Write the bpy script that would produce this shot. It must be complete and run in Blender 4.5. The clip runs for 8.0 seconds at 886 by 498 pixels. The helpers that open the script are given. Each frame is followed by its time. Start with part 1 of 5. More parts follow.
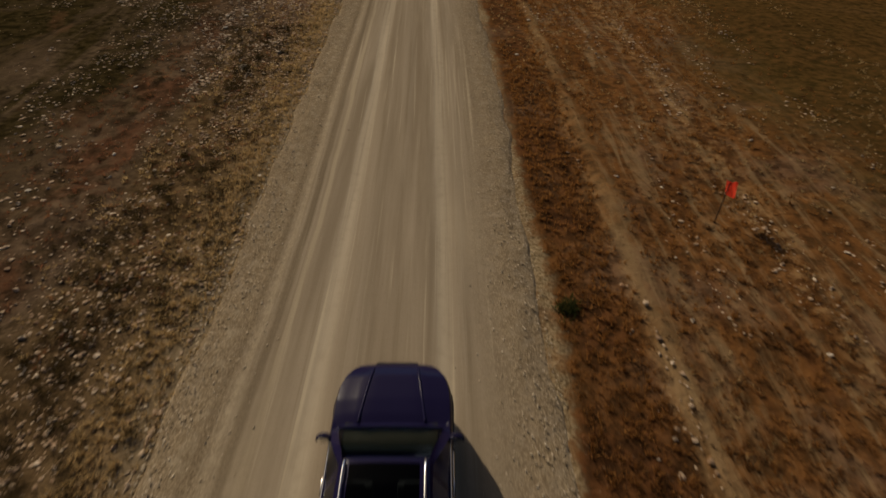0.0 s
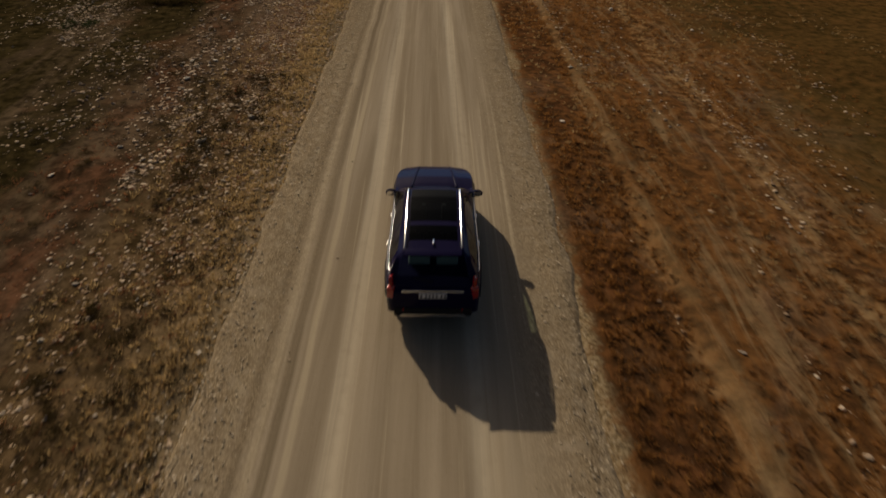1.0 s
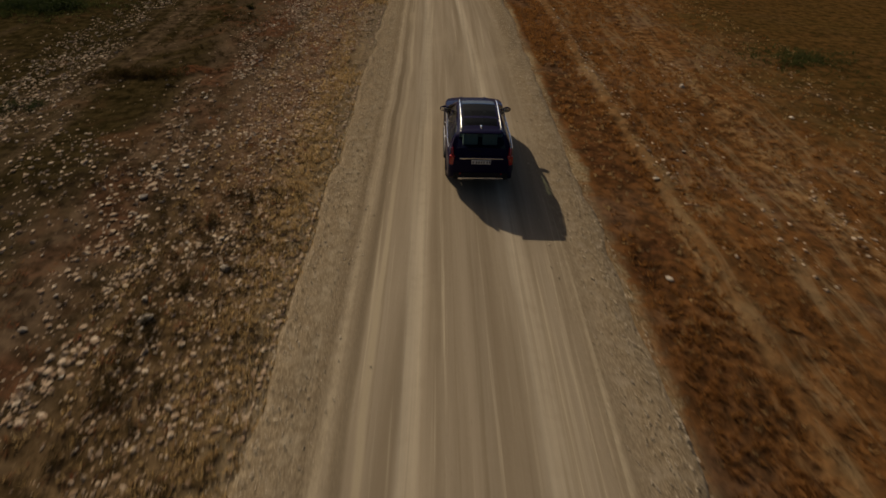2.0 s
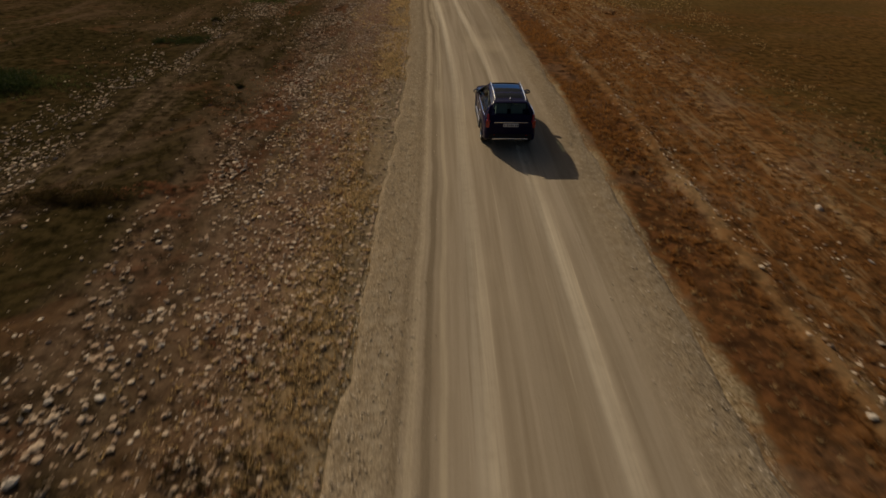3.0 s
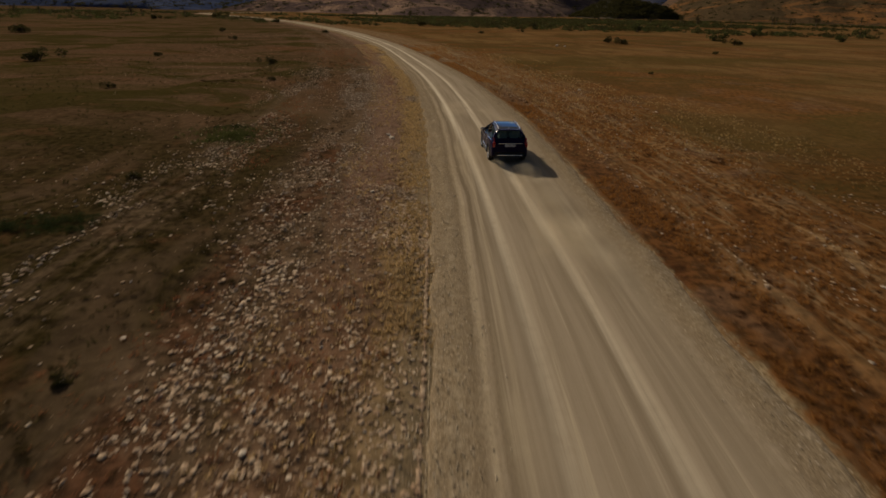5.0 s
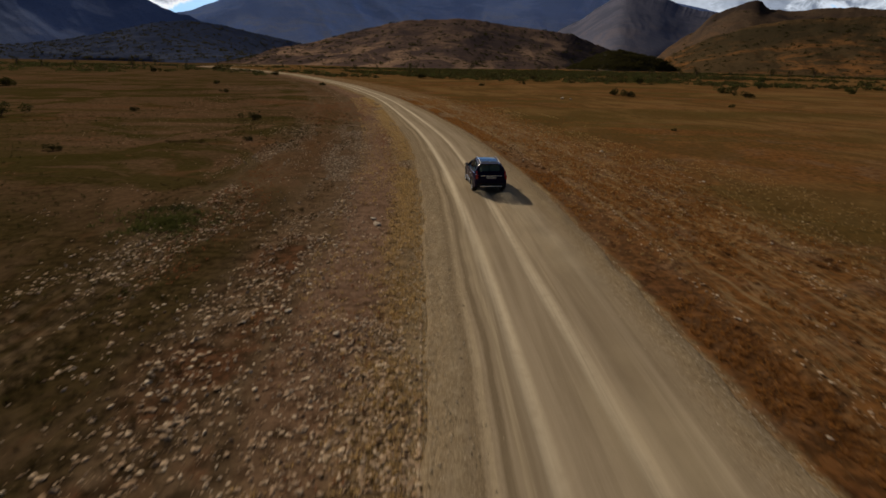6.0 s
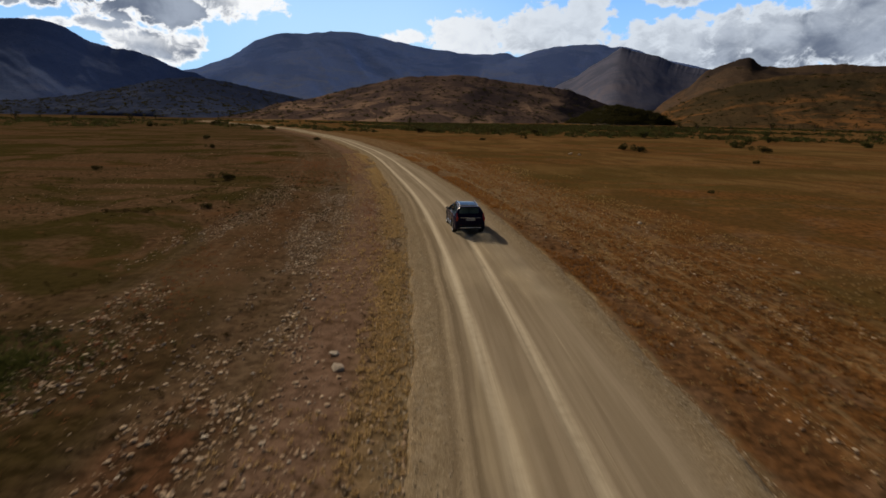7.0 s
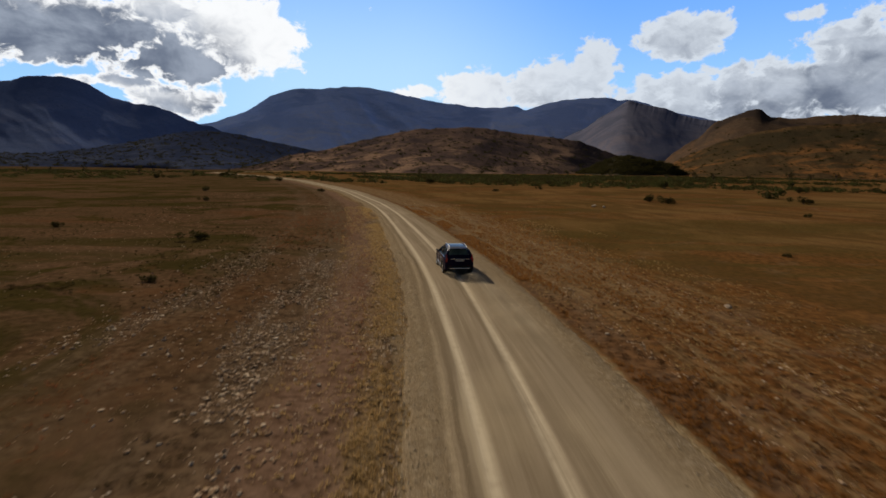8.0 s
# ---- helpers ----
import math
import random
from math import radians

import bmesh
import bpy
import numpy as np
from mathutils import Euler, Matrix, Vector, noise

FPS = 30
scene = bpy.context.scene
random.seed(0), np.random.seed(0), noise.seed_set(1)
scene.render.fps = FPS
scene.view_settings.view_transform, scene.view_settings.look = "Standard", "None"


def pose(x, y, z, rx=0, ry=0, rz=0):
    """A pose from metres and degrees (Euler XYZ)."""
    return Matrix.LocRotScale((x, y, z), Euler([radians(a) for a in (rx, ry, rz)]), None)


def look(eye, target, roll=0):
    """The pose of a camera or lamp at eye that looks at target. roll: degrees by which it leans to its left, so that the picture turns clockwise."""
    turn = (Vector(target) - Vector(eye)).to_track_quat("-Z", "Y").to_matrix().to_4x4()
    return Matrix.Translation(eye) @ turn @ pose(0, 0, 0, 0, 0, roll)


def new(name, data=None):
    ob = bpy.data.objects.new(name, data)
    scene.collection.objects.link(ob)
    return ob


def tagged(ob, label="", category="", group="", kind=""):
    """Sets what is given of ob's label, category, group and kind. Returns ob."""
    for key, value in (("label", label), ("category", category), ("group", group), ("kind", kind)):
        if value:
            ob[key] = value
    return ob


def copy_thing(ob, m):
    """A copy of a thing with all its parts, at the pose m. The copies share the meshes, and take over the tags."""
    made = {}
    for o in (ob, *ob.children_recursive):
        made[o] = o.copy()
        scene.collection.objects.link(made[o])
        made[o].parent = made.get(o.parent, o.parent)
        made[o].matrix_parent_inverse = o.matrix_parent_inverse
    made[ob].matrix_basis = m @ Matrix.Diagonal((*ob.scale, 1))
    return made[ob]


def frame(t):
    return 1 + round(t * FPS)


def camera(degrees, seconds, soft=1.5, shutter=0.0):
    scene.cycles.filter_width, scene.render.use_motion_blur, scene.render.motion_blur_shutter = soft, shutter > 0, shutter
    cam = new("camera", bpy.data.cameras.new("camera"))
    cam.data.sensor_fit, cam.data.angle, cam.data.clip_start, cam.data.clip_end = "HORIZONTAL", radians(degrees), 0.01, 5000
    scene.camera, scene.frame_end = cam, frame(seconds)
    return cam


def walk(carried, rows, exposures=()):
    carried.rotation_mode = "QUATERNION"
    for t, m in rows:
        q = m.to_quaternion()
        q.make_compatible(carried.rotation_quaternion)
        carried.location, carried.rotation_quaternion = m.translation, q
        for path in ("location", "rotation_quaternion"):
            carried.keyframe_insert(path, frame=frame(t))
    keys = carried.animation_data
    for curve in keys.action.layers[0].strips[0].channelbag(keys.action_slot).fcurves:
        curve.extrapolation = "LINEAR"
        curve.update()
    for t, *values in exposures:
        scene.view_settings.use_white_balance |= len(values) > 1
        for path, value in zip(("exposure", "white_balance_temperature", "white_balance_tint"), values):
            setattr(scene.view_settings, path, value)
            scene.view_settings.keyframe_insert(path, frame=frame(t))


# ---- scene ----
cam = camera(76.6, 8.0, soft=1.5, shutter=0.35)

PATH = [
    (0, (0.088, 0.559, 8.652), (0.077, 1.956, 7.517), 1.1),
    (0.5, (-0.159, 3.861, 8.444), (-0.176, 5.253, 7.304), 1.1),
    (1, (-0.698, 7.518, 8.275), (-0.716, 8.915, 7.141), 1.2),
    (1.2, (-1.009, 8.821, 8.118), (-1.026, 10.233, 7.002), 1.7),
    (2.3, (-2.542, 16.670, 8.050), (-2.574, 18.131, 6.999), 1.3),
    (2.5, (-2.850, 18.201, 8.038), (-2.887, 19.674, 7.005), 1.0),
    (3, (-3.683, 22.120, 7.906), (-3.724, 23.630, 6.926), 1.0),
    (3.5, (-4.371, 25.754, 7.660), (-4.418, 27.300, 6.737), 1.1),
    (4, (-4.918, 29.686, 7.556), (-4.969, 31.268, 6.696), 1.0),
    (4.5, (-5.392, 33.898, 7.243), (-5.448, 35.517, 6.457), 1.1),
    (5, (-5.784, 38.368, 7.118), (-5.844, 40.020, 6.407), 1.0),
    (6.3, (-6.361, 50.087, 7.020), (-6.426, 51.807, 6.492), 0.9),
    (6.5, (-6.445, 52.093, 7.028), (-6.511, 53.823, 6.532), 0.9),
    (7, (-6.691, 57.128, 6.903), (-6.758, 58.877, 6.486), 0.8),
    (7.5, (-6.975, 61.959, 6.770), (-7.046, 63.725, 6.429), 0.7),
    (8, (-7.295, 67.334, 6.648), (-7.398, 69.112, 6.386), 0.6),
]
walk(cam, [(t, look(eye, target, roll)) for t, eye, target, roll in PATH],
     exposures=[(0.0, -0.07, 7650, 8), (8.0, -0.07, 7650, 8)])


# ---- light ----
SUN_EL, SUN_AZ = 28.5, 32.0          # degrees up, degrees left of +y
world = bpy.data.worlds.new("sky")
scene.world = world
world.use_nodes = True
wn = world.node_tree
sky = wn.nodes.new("ShaderNodeTexSky")
sky.sky_type, sky.sun_disc = "NISHITA", False
sky.sun_elevation, sky.sun_rotation = radians(SUN_EL), radians(-SUN_AZ)
sky.dust_density, sky.air_density = 4.0, 0.7
wn.links.new(sky.outputs[0], wn.nodes["Background"].inputs[0])
wn.nodes["Background"].inputs[1].default_value = 0.044
sun_data = bpy.data.lights.new("sun", "SUN")
sun_data.energy, sun_data.angle, sun_data.color = 4.0, radians(0.5), (1.0, 0.91, 0.78)
sun = new("sun", sun_data)
a, e = radians(SUN_AZ), radians(SUN_EL)
sun.matrix_world = look((0, 0, 0), (math.sin(a) * math.cos(e), -math.cos(a) * math.cos(e), -math.sin(e)))


# ---- materials ----
class Nodes:
    """Short hand for a node material."""

    def __init__(self, name):
        self.mat = bpy.data.materials.new(name)
        self.mat.use_nodes = True
        self.t = self.mat.node_tree
        self.b = self.t.nodes["Principled BSDF"]
        self.out = self.t.nodes["Material Output"]

    def n(self, kind, **ins):
        node = self.t.nodes.new("ShaderNode" + kind)
        for k, v in ins.items():
            self.put(node.inputs[k.replace("_", " ")], v)
        return node

    def put(self, socket, v):
        if isinstance(v, bpy.types.NodeSocket):
            self.t.links.new(v, socket)
        elif isinstance(v, tuple) and len(v) == 3 and socket.type == "RGBA":
            socket.default_value = (*v, 1)
        else:
            socket.default_value = v

    def math(self, op, x, y=0.0, z=None, clamp=False):
        node = self.t.nodes.new("ShaderNodeMath")
        node.operation, node.use_clamp = op, clamp
        self.put(node.inputs[0], x)
        self.put(node.inputs[1], y)
        if z is not None:
            self.put(node.inputs[2], z)
        return node.outputs[0]

    def mix(self, f, x, y, blend="MIX"):
        node = self.t.nodes.new("ShaderNodeMix")
        node.data_type, node.blend_type = "RGBA", blend
        self.put(node.inputs[0], f)
        self.put(node.inputs[6], x)
        self.put(node.inputs[7], y)
        return node.outputs[2]

    def step(self, v, lo, hi, to0=0.0, to1=1.0):
        node = self.t.nodes.new("ShaderNodeMapRange")
        node.interpolation_type = "SMOOTHSTEP"
        for i, x in enumerate((v, lo, hi, to0, to1)):
            self.put(node.inputs[i], x)
        return node.outputs[0]

    def coords(self, which="Object", scale=(1, 1, 1), uv=""):
        if uv:
            src = self.t.nodes.new("ShaderNodeUVMap")
            src.uv_map = uv
            s = src.outputs[0]
        else:
            s = self.t.nodes.new("ShaderNodeTexCoord").outputs[which]
        m = self.t.nodes.new("ShaderNodeMapping")
        m.inputs["Scale"].default_value = scale
        self.t.links.new(s, m.inputs[0])
        return m.outputs[0]

    def noise(self, vec, scale=1.0, detail=4.0, rough=0.55, dist=0.0):
        node = self.n("TexNoise", Vector=vec, Scale=scale, Detail=detail, Roughness=rough, Distortion=dist)
        return node.outputs[0]

    def voronoi(self, vec, scale=1.0, what="Distance"):
        node = self.n("TexVoronoi", Vector=vec, Scale=scale)
        return node.outputs[what]

    def attr(self, name):
        node = self.t.nodes.new("ShaderNodeAttribute")
        node.attribute_name = name
        return node.outputs["Fac"]

    def island(self):
        return self.t.nodes.new("ShaderNodeNewGeometry").outputs["Random Per Island"]

    def bump(self, h, strength=0.5, dist=0.02):
        node = self.n("Bump", Height=h, Strength=strength, Distance=dist)
        self.t.links.new(node.outputs[0], self.b.inputs["Normal"])

    def set(self, **ins):
        for k, v in ins.items():
            self.put(self.b.inputs[k.replace("_", " ")], v)
        return self.mat


def plain(name, color, rough=0.5, metal=0.0, grain=0.15, scale=30.0, coat=0.0):
    m = Nodes(name)
    v = m.noise(m.coords(), scale, 4)
    lo, hi = tuple(c * (1 - grain) for c in color), tuple(min(1, c * (1 + grain)) for c in color)
    m.set(Base_Color=m.mix(v, lo, hi), Roughness=m.step(v, 0.3, 0.7, rough * 0.85, min(1, rough * 1.15)), Metallic=metal)
    if rough > 0.5:
        m.set(Specular_IOR_Level=0.08)
    if coat:
        m.set(Coat_Weight=coat, Coat_Roughness=0.03)
    return m.mat


def ground_material():
    m = Nodes("dry steppe soil")
    lat = m.coords(uv="lat")
    sep = m.n("SeparateXYZ", Vector=lat)
    u0, v0 = sep.outputs[0], sep.outputs[1]
    obj = m.coords()
    big = m.noise(obj, 0.035, 5, 0.6)
    mid = m.noise(obj, 0.30, 6, 0.6, 0.6)
    fine = m.noise(obj, 2.4, 6, 0.65)
    grit = m.noise(obj, 13.0, 5, 0.7)
    streak = m.noise(m.coords(uv="lat", scale=(1.4, 0.10, 1)), 1.0, 6, 0.62, 0.35)
    cross = m.noise(m.coords(scale=(0.014, 0.060, 1)), 1.0, 8, 0.66, 0.8)
    wob = m.noise(m.coords(uv="lat", scale=(0.3, 0.16, 1)), 1.0, 4, 0.6)
    # metres beyond the road's edge, with a ragged rim
    e = m.math("ADD", m.attr("edge"), m.math("ADD", m.math("MULTIPLY", m.math("SUBTRACT", wob, 0.5), 3.0), m.math("MULTIPLY", m.math("SUBTRACT", fine, 0.5), 1.2)))
    crisp = m.math("ADD", m.attr("edge"), m.math("ADD", m.math("MULTIPLY", m.math("SUBTRACT", fine, 0.5), 0.8), m.math("MULTIPLY", m.math("SUBTRACT", wob, 0.5), 0.9)))

    def band(x, a, b, c, d):
        return m.math("MULTIPLY", m.step(x, a, b), m.step(x, d, c))

    umber, rust, ochre = (0.062, 0.030, 0.012), (0.150, 0.066, 0.023), (0.285, 0.185, 0.092)
    mauve = m.mix(m.step(fine, 0.34, 0.64), (0.068, 0.040, 0.025), (0.150, 0.094, 0.060))
    olive = m.mix(fine, (0.034, 0.029, 0.009), (0.080, 0.062, 0.020))
    patch = m.noise(m.coords(uv="lat", scale=(0.16, 0.075, 1)), 1.0, 6, 0.62, 0.9)
    ridges = m.noise(m.coords(uv="lat", scale=(2.1, 0.26, 1)), 1.0, 7, 0.68, 0.7)
    far = m.step(m.math("ADD", v0, m.math("MULTIPLY", m.math("SUBTRACT", patch, 0.5), 60.0)), 50, 92)
    # right of the road
    right = m.mix(m.step(fine, 0.36, 0.62), umber, rust)
    right = m.mix(m.step(mid, 0.50, 0.64, 0, 0.65), right, mauve)
    right = m.mix(m.math("MULTIPLY", band(e, 0.1, 0.4, 1.6, 2.3), m.step(mid, 0.36, 0.58, 0.95, 0.25)), right, m.mix(far, m.mix(m.step(fine, 0.4, 0.65), (0.034, 0.016, 0.008), (0.110, 0.046, 0.019)), mauve))
    right = m.mix(m.math("MULTIPLY", band(e, 1.4, 2.6, 9.0, 13.0), m.step(ridges, 0.47, 0.66, 0, 0.75)), right, m.mix(fine, (0.130, 0.082, 0.040), (0.260, 0.175, 0.098)))
    right = m.mix(m.math("MULTIPLY", band(e, 2.0, 3.0, 8.0, 12.0), m.step(ridges, 0.46, 0.32, 0, 0.6)), right, m.mix(fine, (0.050, 0.021, 0.009), (0.115, 0.046, 0.018)))
    right = m.mix(m.math("MULTIPLY", m.math("MULTIPLY", band(crisp, 1.9, 2.3, 2.4, 2.9), m.step(mid, 0.38, 0.62, 0.15, 1.0)), m.step(v0, 70, 20, 0.12, 0.5)), right, ochre)
    right = m.mix(m.math("MULTIPLY", band(crisp, 5.6, 6.2, 6.5, 7.2), m.step(fine, 0.45, 0.66, 0.0, 0.5)), right, ochre)
    right = m.mix(m.math("MULTIPLY", m.step(e, 6.5, 12), m.step(cross, 0.47, 0.58, 0, 0.75)), right, olive)
    right = m.mix(m.math("MULTIPLY", m.step(e, 8, 18), m.step(big, 0.42, 0.60, 0.1, 0.7)), right, m.mix(fine, (0.110, 0.060, 0.024), (0.200, 0.115, 0.050)))
    right = m.mix(m.math("MULTIPLY", m.step(e, 6, 14), m.step(patch, 0.46, 0.58, 0, 0.7)), right, m.mix(fine, (0.044, 0.027, 0.010), (0.105, 0.060, 0.022)))
    right = m.mix(m.math("MULTIPLY", m.step(e, 8, 13), m.step(m.math("ADD", v0, m.math("MULTIPLY", m.math("SUBTRACT", patch, 0.5), 50.0)), 84, 52, 0, 0.85)), right, m.mix(m.step(fine, 0.3, 0.7), (0.026, 0.018, 0.006), (0.092, 0.048, 0.016)))
    right = m.mix(m.math("MULTIPLY", m.math("MULTIPLY", band(e, 0.4, 1.2, 5.0, 11.0), m.step(v0, 84, 108)), m.step(ridges, 0.36, 0.60, 0.25, 0.8)), right, m.mix(fine, (0.120, 0.082, 0.045), (0.225, 0.155, 0.090)))
    right = m.mix(m.math("MULTIPLY", m.step(crisp, 0.30, -0.05), m.step(mid, 0.35, 0.6, 0.9, 0.3)), right, m.mix(m.step(grit, 0.36, 0.64), (0.12, 0.085, 0.046), (0.36, 0.28, 0.175)))
    # left of the road: the open plain, dark with growth near the start and bare brown further on
    growth = m.mix(m.step(fine, 0.34, 0.66), (0.013, 0.010, 0.004), (0.044, 0.031, 0.013))
    growth = m.mix(m.step(patch, 0.50, 0.62, 0, 0.7), growth, m.mix(fine, (0.048, 0.032, 0.019), (0.105, 0.070, 0.044)))
    bare = m.mix(m.step(fine, 0.34, 0.66), (0.050, 0.028, 0.015), (0.110, 0.065, 0.037))
    bare = m.mix(m.math("MULTIPLY", m.step(big, 0.44, 0.58), m.step(e, 40, 9)), bare, m.mix(fine, (0.066, 0.039, 0.023), (0.138, 0.084, 0.051)))
    bare = m.mix(m.step(cross, 0.49, 0.60, 0, 0.85), bare, m.mix(fine, (0.024, 0.019, 0.007), (0.062, 0.045, 0.017)))
    isles = m.noise(obj, 0.075, 6, 0.62, 0.7)
    bare = m.mix(m.math("MULTIPLY", m.step(isles, 0.50, 0.56, 0, 0.9), m.step(e, 8, 13)), bare, m.mix(fine, (0.018, 0.015, 0.005), (0.056, 0.043, 0.014)))
    bare = m.mix(m.step(cross, 0.42, 0.34, 0, 0.6), bare, m.mix(fine, (0.064, 0.028, 0.013), (0.120, 0.056, 0.026)))
    bare = m.mix(m.step(mid, 0.56, 0.66, 0, 0.6), bare, (0.050, 0.034, 0.017))
    left = m.mix(far, growth, bare)
    left = m.mix(m.step(mid, 0.42, 0.32, 0, 0.5), left, m.mix(fine, (0.070, 0.032, 0.016), (0.130, 0.064, 0.034)))
    # stony drifts, the bare strip, a rim of red growth and the straw along the edge
    drift = m.mix(m.step(fine, 0.34, 0.64), (0.054, 0.035, 0.022), (0.140, 0.096, 0.063))
    left = m.mix(m.math("MULTIPLY", band(e, 3.0, 4.4, 6.0, 7.6), m.step(streak, 0.34, 0.60, 0.25, 0.8)), left, drift)
    left = m.mix(m.math("MULTIPLY", band(e, 8.8, 9.8, 11.2, 12.8), m.step(streak, 0.38, 0.62, 0.0, 0.6)), left, drift)
    left = m.mix(m.math("MULTIPLY", band(e, 4.0, 4.8, 5.8, 7.0), m.math("MULTIPLY", m.step(far, 0.8, 0.2), m.step(mid, 0.42, 0.58, 0.1, 0.85))), left, m.mix(m.step(fine, 0.35, 0.65), (0.034, 0.018, 0.010), (0.110, 0.048, 0.026)))
    pink = m.mix(m.step(fine, 0.32, 0.66), (0.098, 0.057, 0.039), (0.178, 0.112, 0.080))
    reds = m.mix(m.step(fine, 0.32, 0.66), (0.072, 0.038, 0.022), (0.158, 0.092, 0.058))
    strip = m.mix(m.step(v0, 22, 34), m.mix(m.step(fine, 0.34, 0.66), (0.048, 0.030, 0.014), (0.128, 0.082, 0.044)), m.mix(m.step(mid, 0.40, 0.60), reds, mauve))
    left = m.mix(m.math("MULTIPLY", band(e, 0.7, 1.6, 3.2, 4.4), m.step(fine, 0.30, 0.52, 0.55, 0.95)), left, m.mix(m.step(v0, 54, 66), strip, pink))
    left = m.mix(m.math("MULTIPLY", band(e, -0.2, 0.1, 1.1, 2.0), m.step(streak, 0.34, 0.56, 0.25, 0.85)), left, m.mix(m.step(fine, 0.30, 0.66), (0.090, 0.058, 0.030), (0.245, 0.168, 0.095)))
    left = m.mix(m.math("MULTIPLY", m.step(crisp, 1.0, -0.1), m.step(streak, 0.34, 0.56, 0.25, 0.95)), left, m.mix(grit, (0.15, 0.110, 0.068), (0.275, 0.212, 0.138)))
    col = m.mix(m.step(u0, -0.5, 0.5), left, right)
    near = m.step(m.attr("edge"), 12, 4)
    col = m.mix(m.math("MULTIPLY", m.step(grit, 0.60, 0.76, 0, 0.6), near), col, (0.36, 0.265, 0.175))
    col = m.mix(m.step(grit, 0.42, 0.26, 0, 0.6), col, (0.032, 0.019, 0.010))
    m.bump(m.math("ADD", m.math("MULTIPLY", fine, 0.7), m.math("MULTIPLY", grit, 0.35)), 0.75, 0.10)
    return m.set(Base_Color=col, Roughness=1.0, Specular_IOR_Level=0.0)


def road_material():
    m = Nodes("compacted gravel")
    lat = m.coords(uv="lat")
    u0 = m.n("SeparateXYZ", Vector=lat).outputs[0]
    obj = m.coords()
    fine = m.noise(obj, 3.2, 6, 0.65)
    grit = m.noise(obj, 22.0, 4, 0.7)
    peb = m.math("ADD", m.math("MULTIPLY", m.voronoi(obj, 27.0), 0.6), m.math("MULTIPLY", m.noise(obj, 9.0, 6, 0.7), 0.5))
    s1 = m.noise(m.coords(uv="lat", scale=(1.9, 0.06, 1)), 1.0, 6, 0.6, 0.45)
    s2 = m.noise(m.coords(uv="lat", scale=(5.2, 0.07, 1)), 1.0, 5, 0.65, 0.3)
    blot = m.noise(m.coords(scale=(0.25, 0.12, 1)), 1.0, 4)
    side = m.attr("side")
    calm = m.step(m.n("SeparateXYZ", Vector=lat).outputs[1], 15, 60, 1.0, 0.55)
    col = m.mix(m.step(s1, 0.28, 0.72), (0.190, 0.148, 0.104), (0.282, 0.228, 0.168))
    col = m.mix(m.math("MULTIPLY", calm, m.step(s2, 0.55, 0.72, 0, 0.65)), col, (0.42, 0.35, 0.25))
    col = m.mix(m.math("MULTIPLY", calm, m.step(s2, 0.45, 0.30, 0, 0.6)), col, (0.165, 0.127, 0.084))
    col = m.mix(m.step(blot, 0.52, 0.70, 0, 0.35), col, (0.36, 0.295, 0.205))
    for at, wide, tone in ((-2.95, 0.16, (0.38, 0.315, 0.225)), (-2.62, 0.12, (0.115, 0.087, 0.058)), (-2.38, 0.10, (0.36, 0.295, 0.21)), (-2.10, 0.14, (0.115, 0.087, 0.058)), (-1.80, 0.10, (0.33, 0.27, 0.19))):
        d = m.math("ABSOLUTE", m.math("ADD", u0, m.math("SUBTRACT", m.math("MULTIPLY", m.math("SUBTRACT", blot, 0.5), 0.5), at)))
        col = m.mix(m.math("MULTIPLY", m.step(d, wide, wide * 0.3), m.step(s1, 0.34, 0.6, 0.3, 0.8)), col, tone)
    gravel = m.mix(m.step(peb, 0.28, 0.66), (0.335, 0.262, 0.175), (0.140, 0.102, 0.065))
    col = m.mix(m.math("MULTIPLY", m.step(side, 0.48, 0.85), m.step(fine, 0.28, 0.56, 0.25, 0.95)), col, gravel)
    for name, w, k in (("trackl", 0.31, 0.82), ("trackr", 0.31, 0.82)):
        d = m.math("ABSOLUTE", m.math("ADD", m.attr(name), m.math("MULTIPLY", m.math("SUBTRACT", s1, 0.5), 0.25)))
        band = m.math("MULTIPLY", m.step(d, w, 0.04), m.math("MULTIPLY", m.step(fine, 0.25, 0.55, 0.6, 1.0), m.step(s2, 0.30, 0.60, 0.45, 1.0)))
        band = m.math("MULTIPLY", band, m.step(m.n("SeparateXYZ", Vector=lat).outputs[1], 42, 85, 0.42, 0.95))
        col = m.mix(m.math("MULTIPLY", band, k), col, (0.55, 0.475, 0.365))
    col = m.mix(m.step(grit, 0.42, 0.28, 0, 0.35), col, (0.13, 0.092, 0.055))
    col = m.mix(m.step(grit, 0.64, 0.80, 0, 0.4), col, (0.52, 0.44, 0.33))
    m.bump(m.math("ADD", m.math("MULTIPLY", fine, 0.5), m.math("ADD", m.math("MULTIPLY", grit, 0.25), m.math("MULTIPLY", s1, 0.3))), 0.45, 0.05)
    return m.set(Base_Color=col, Roughness=1.0, Specular_IOR_Level=0.0)


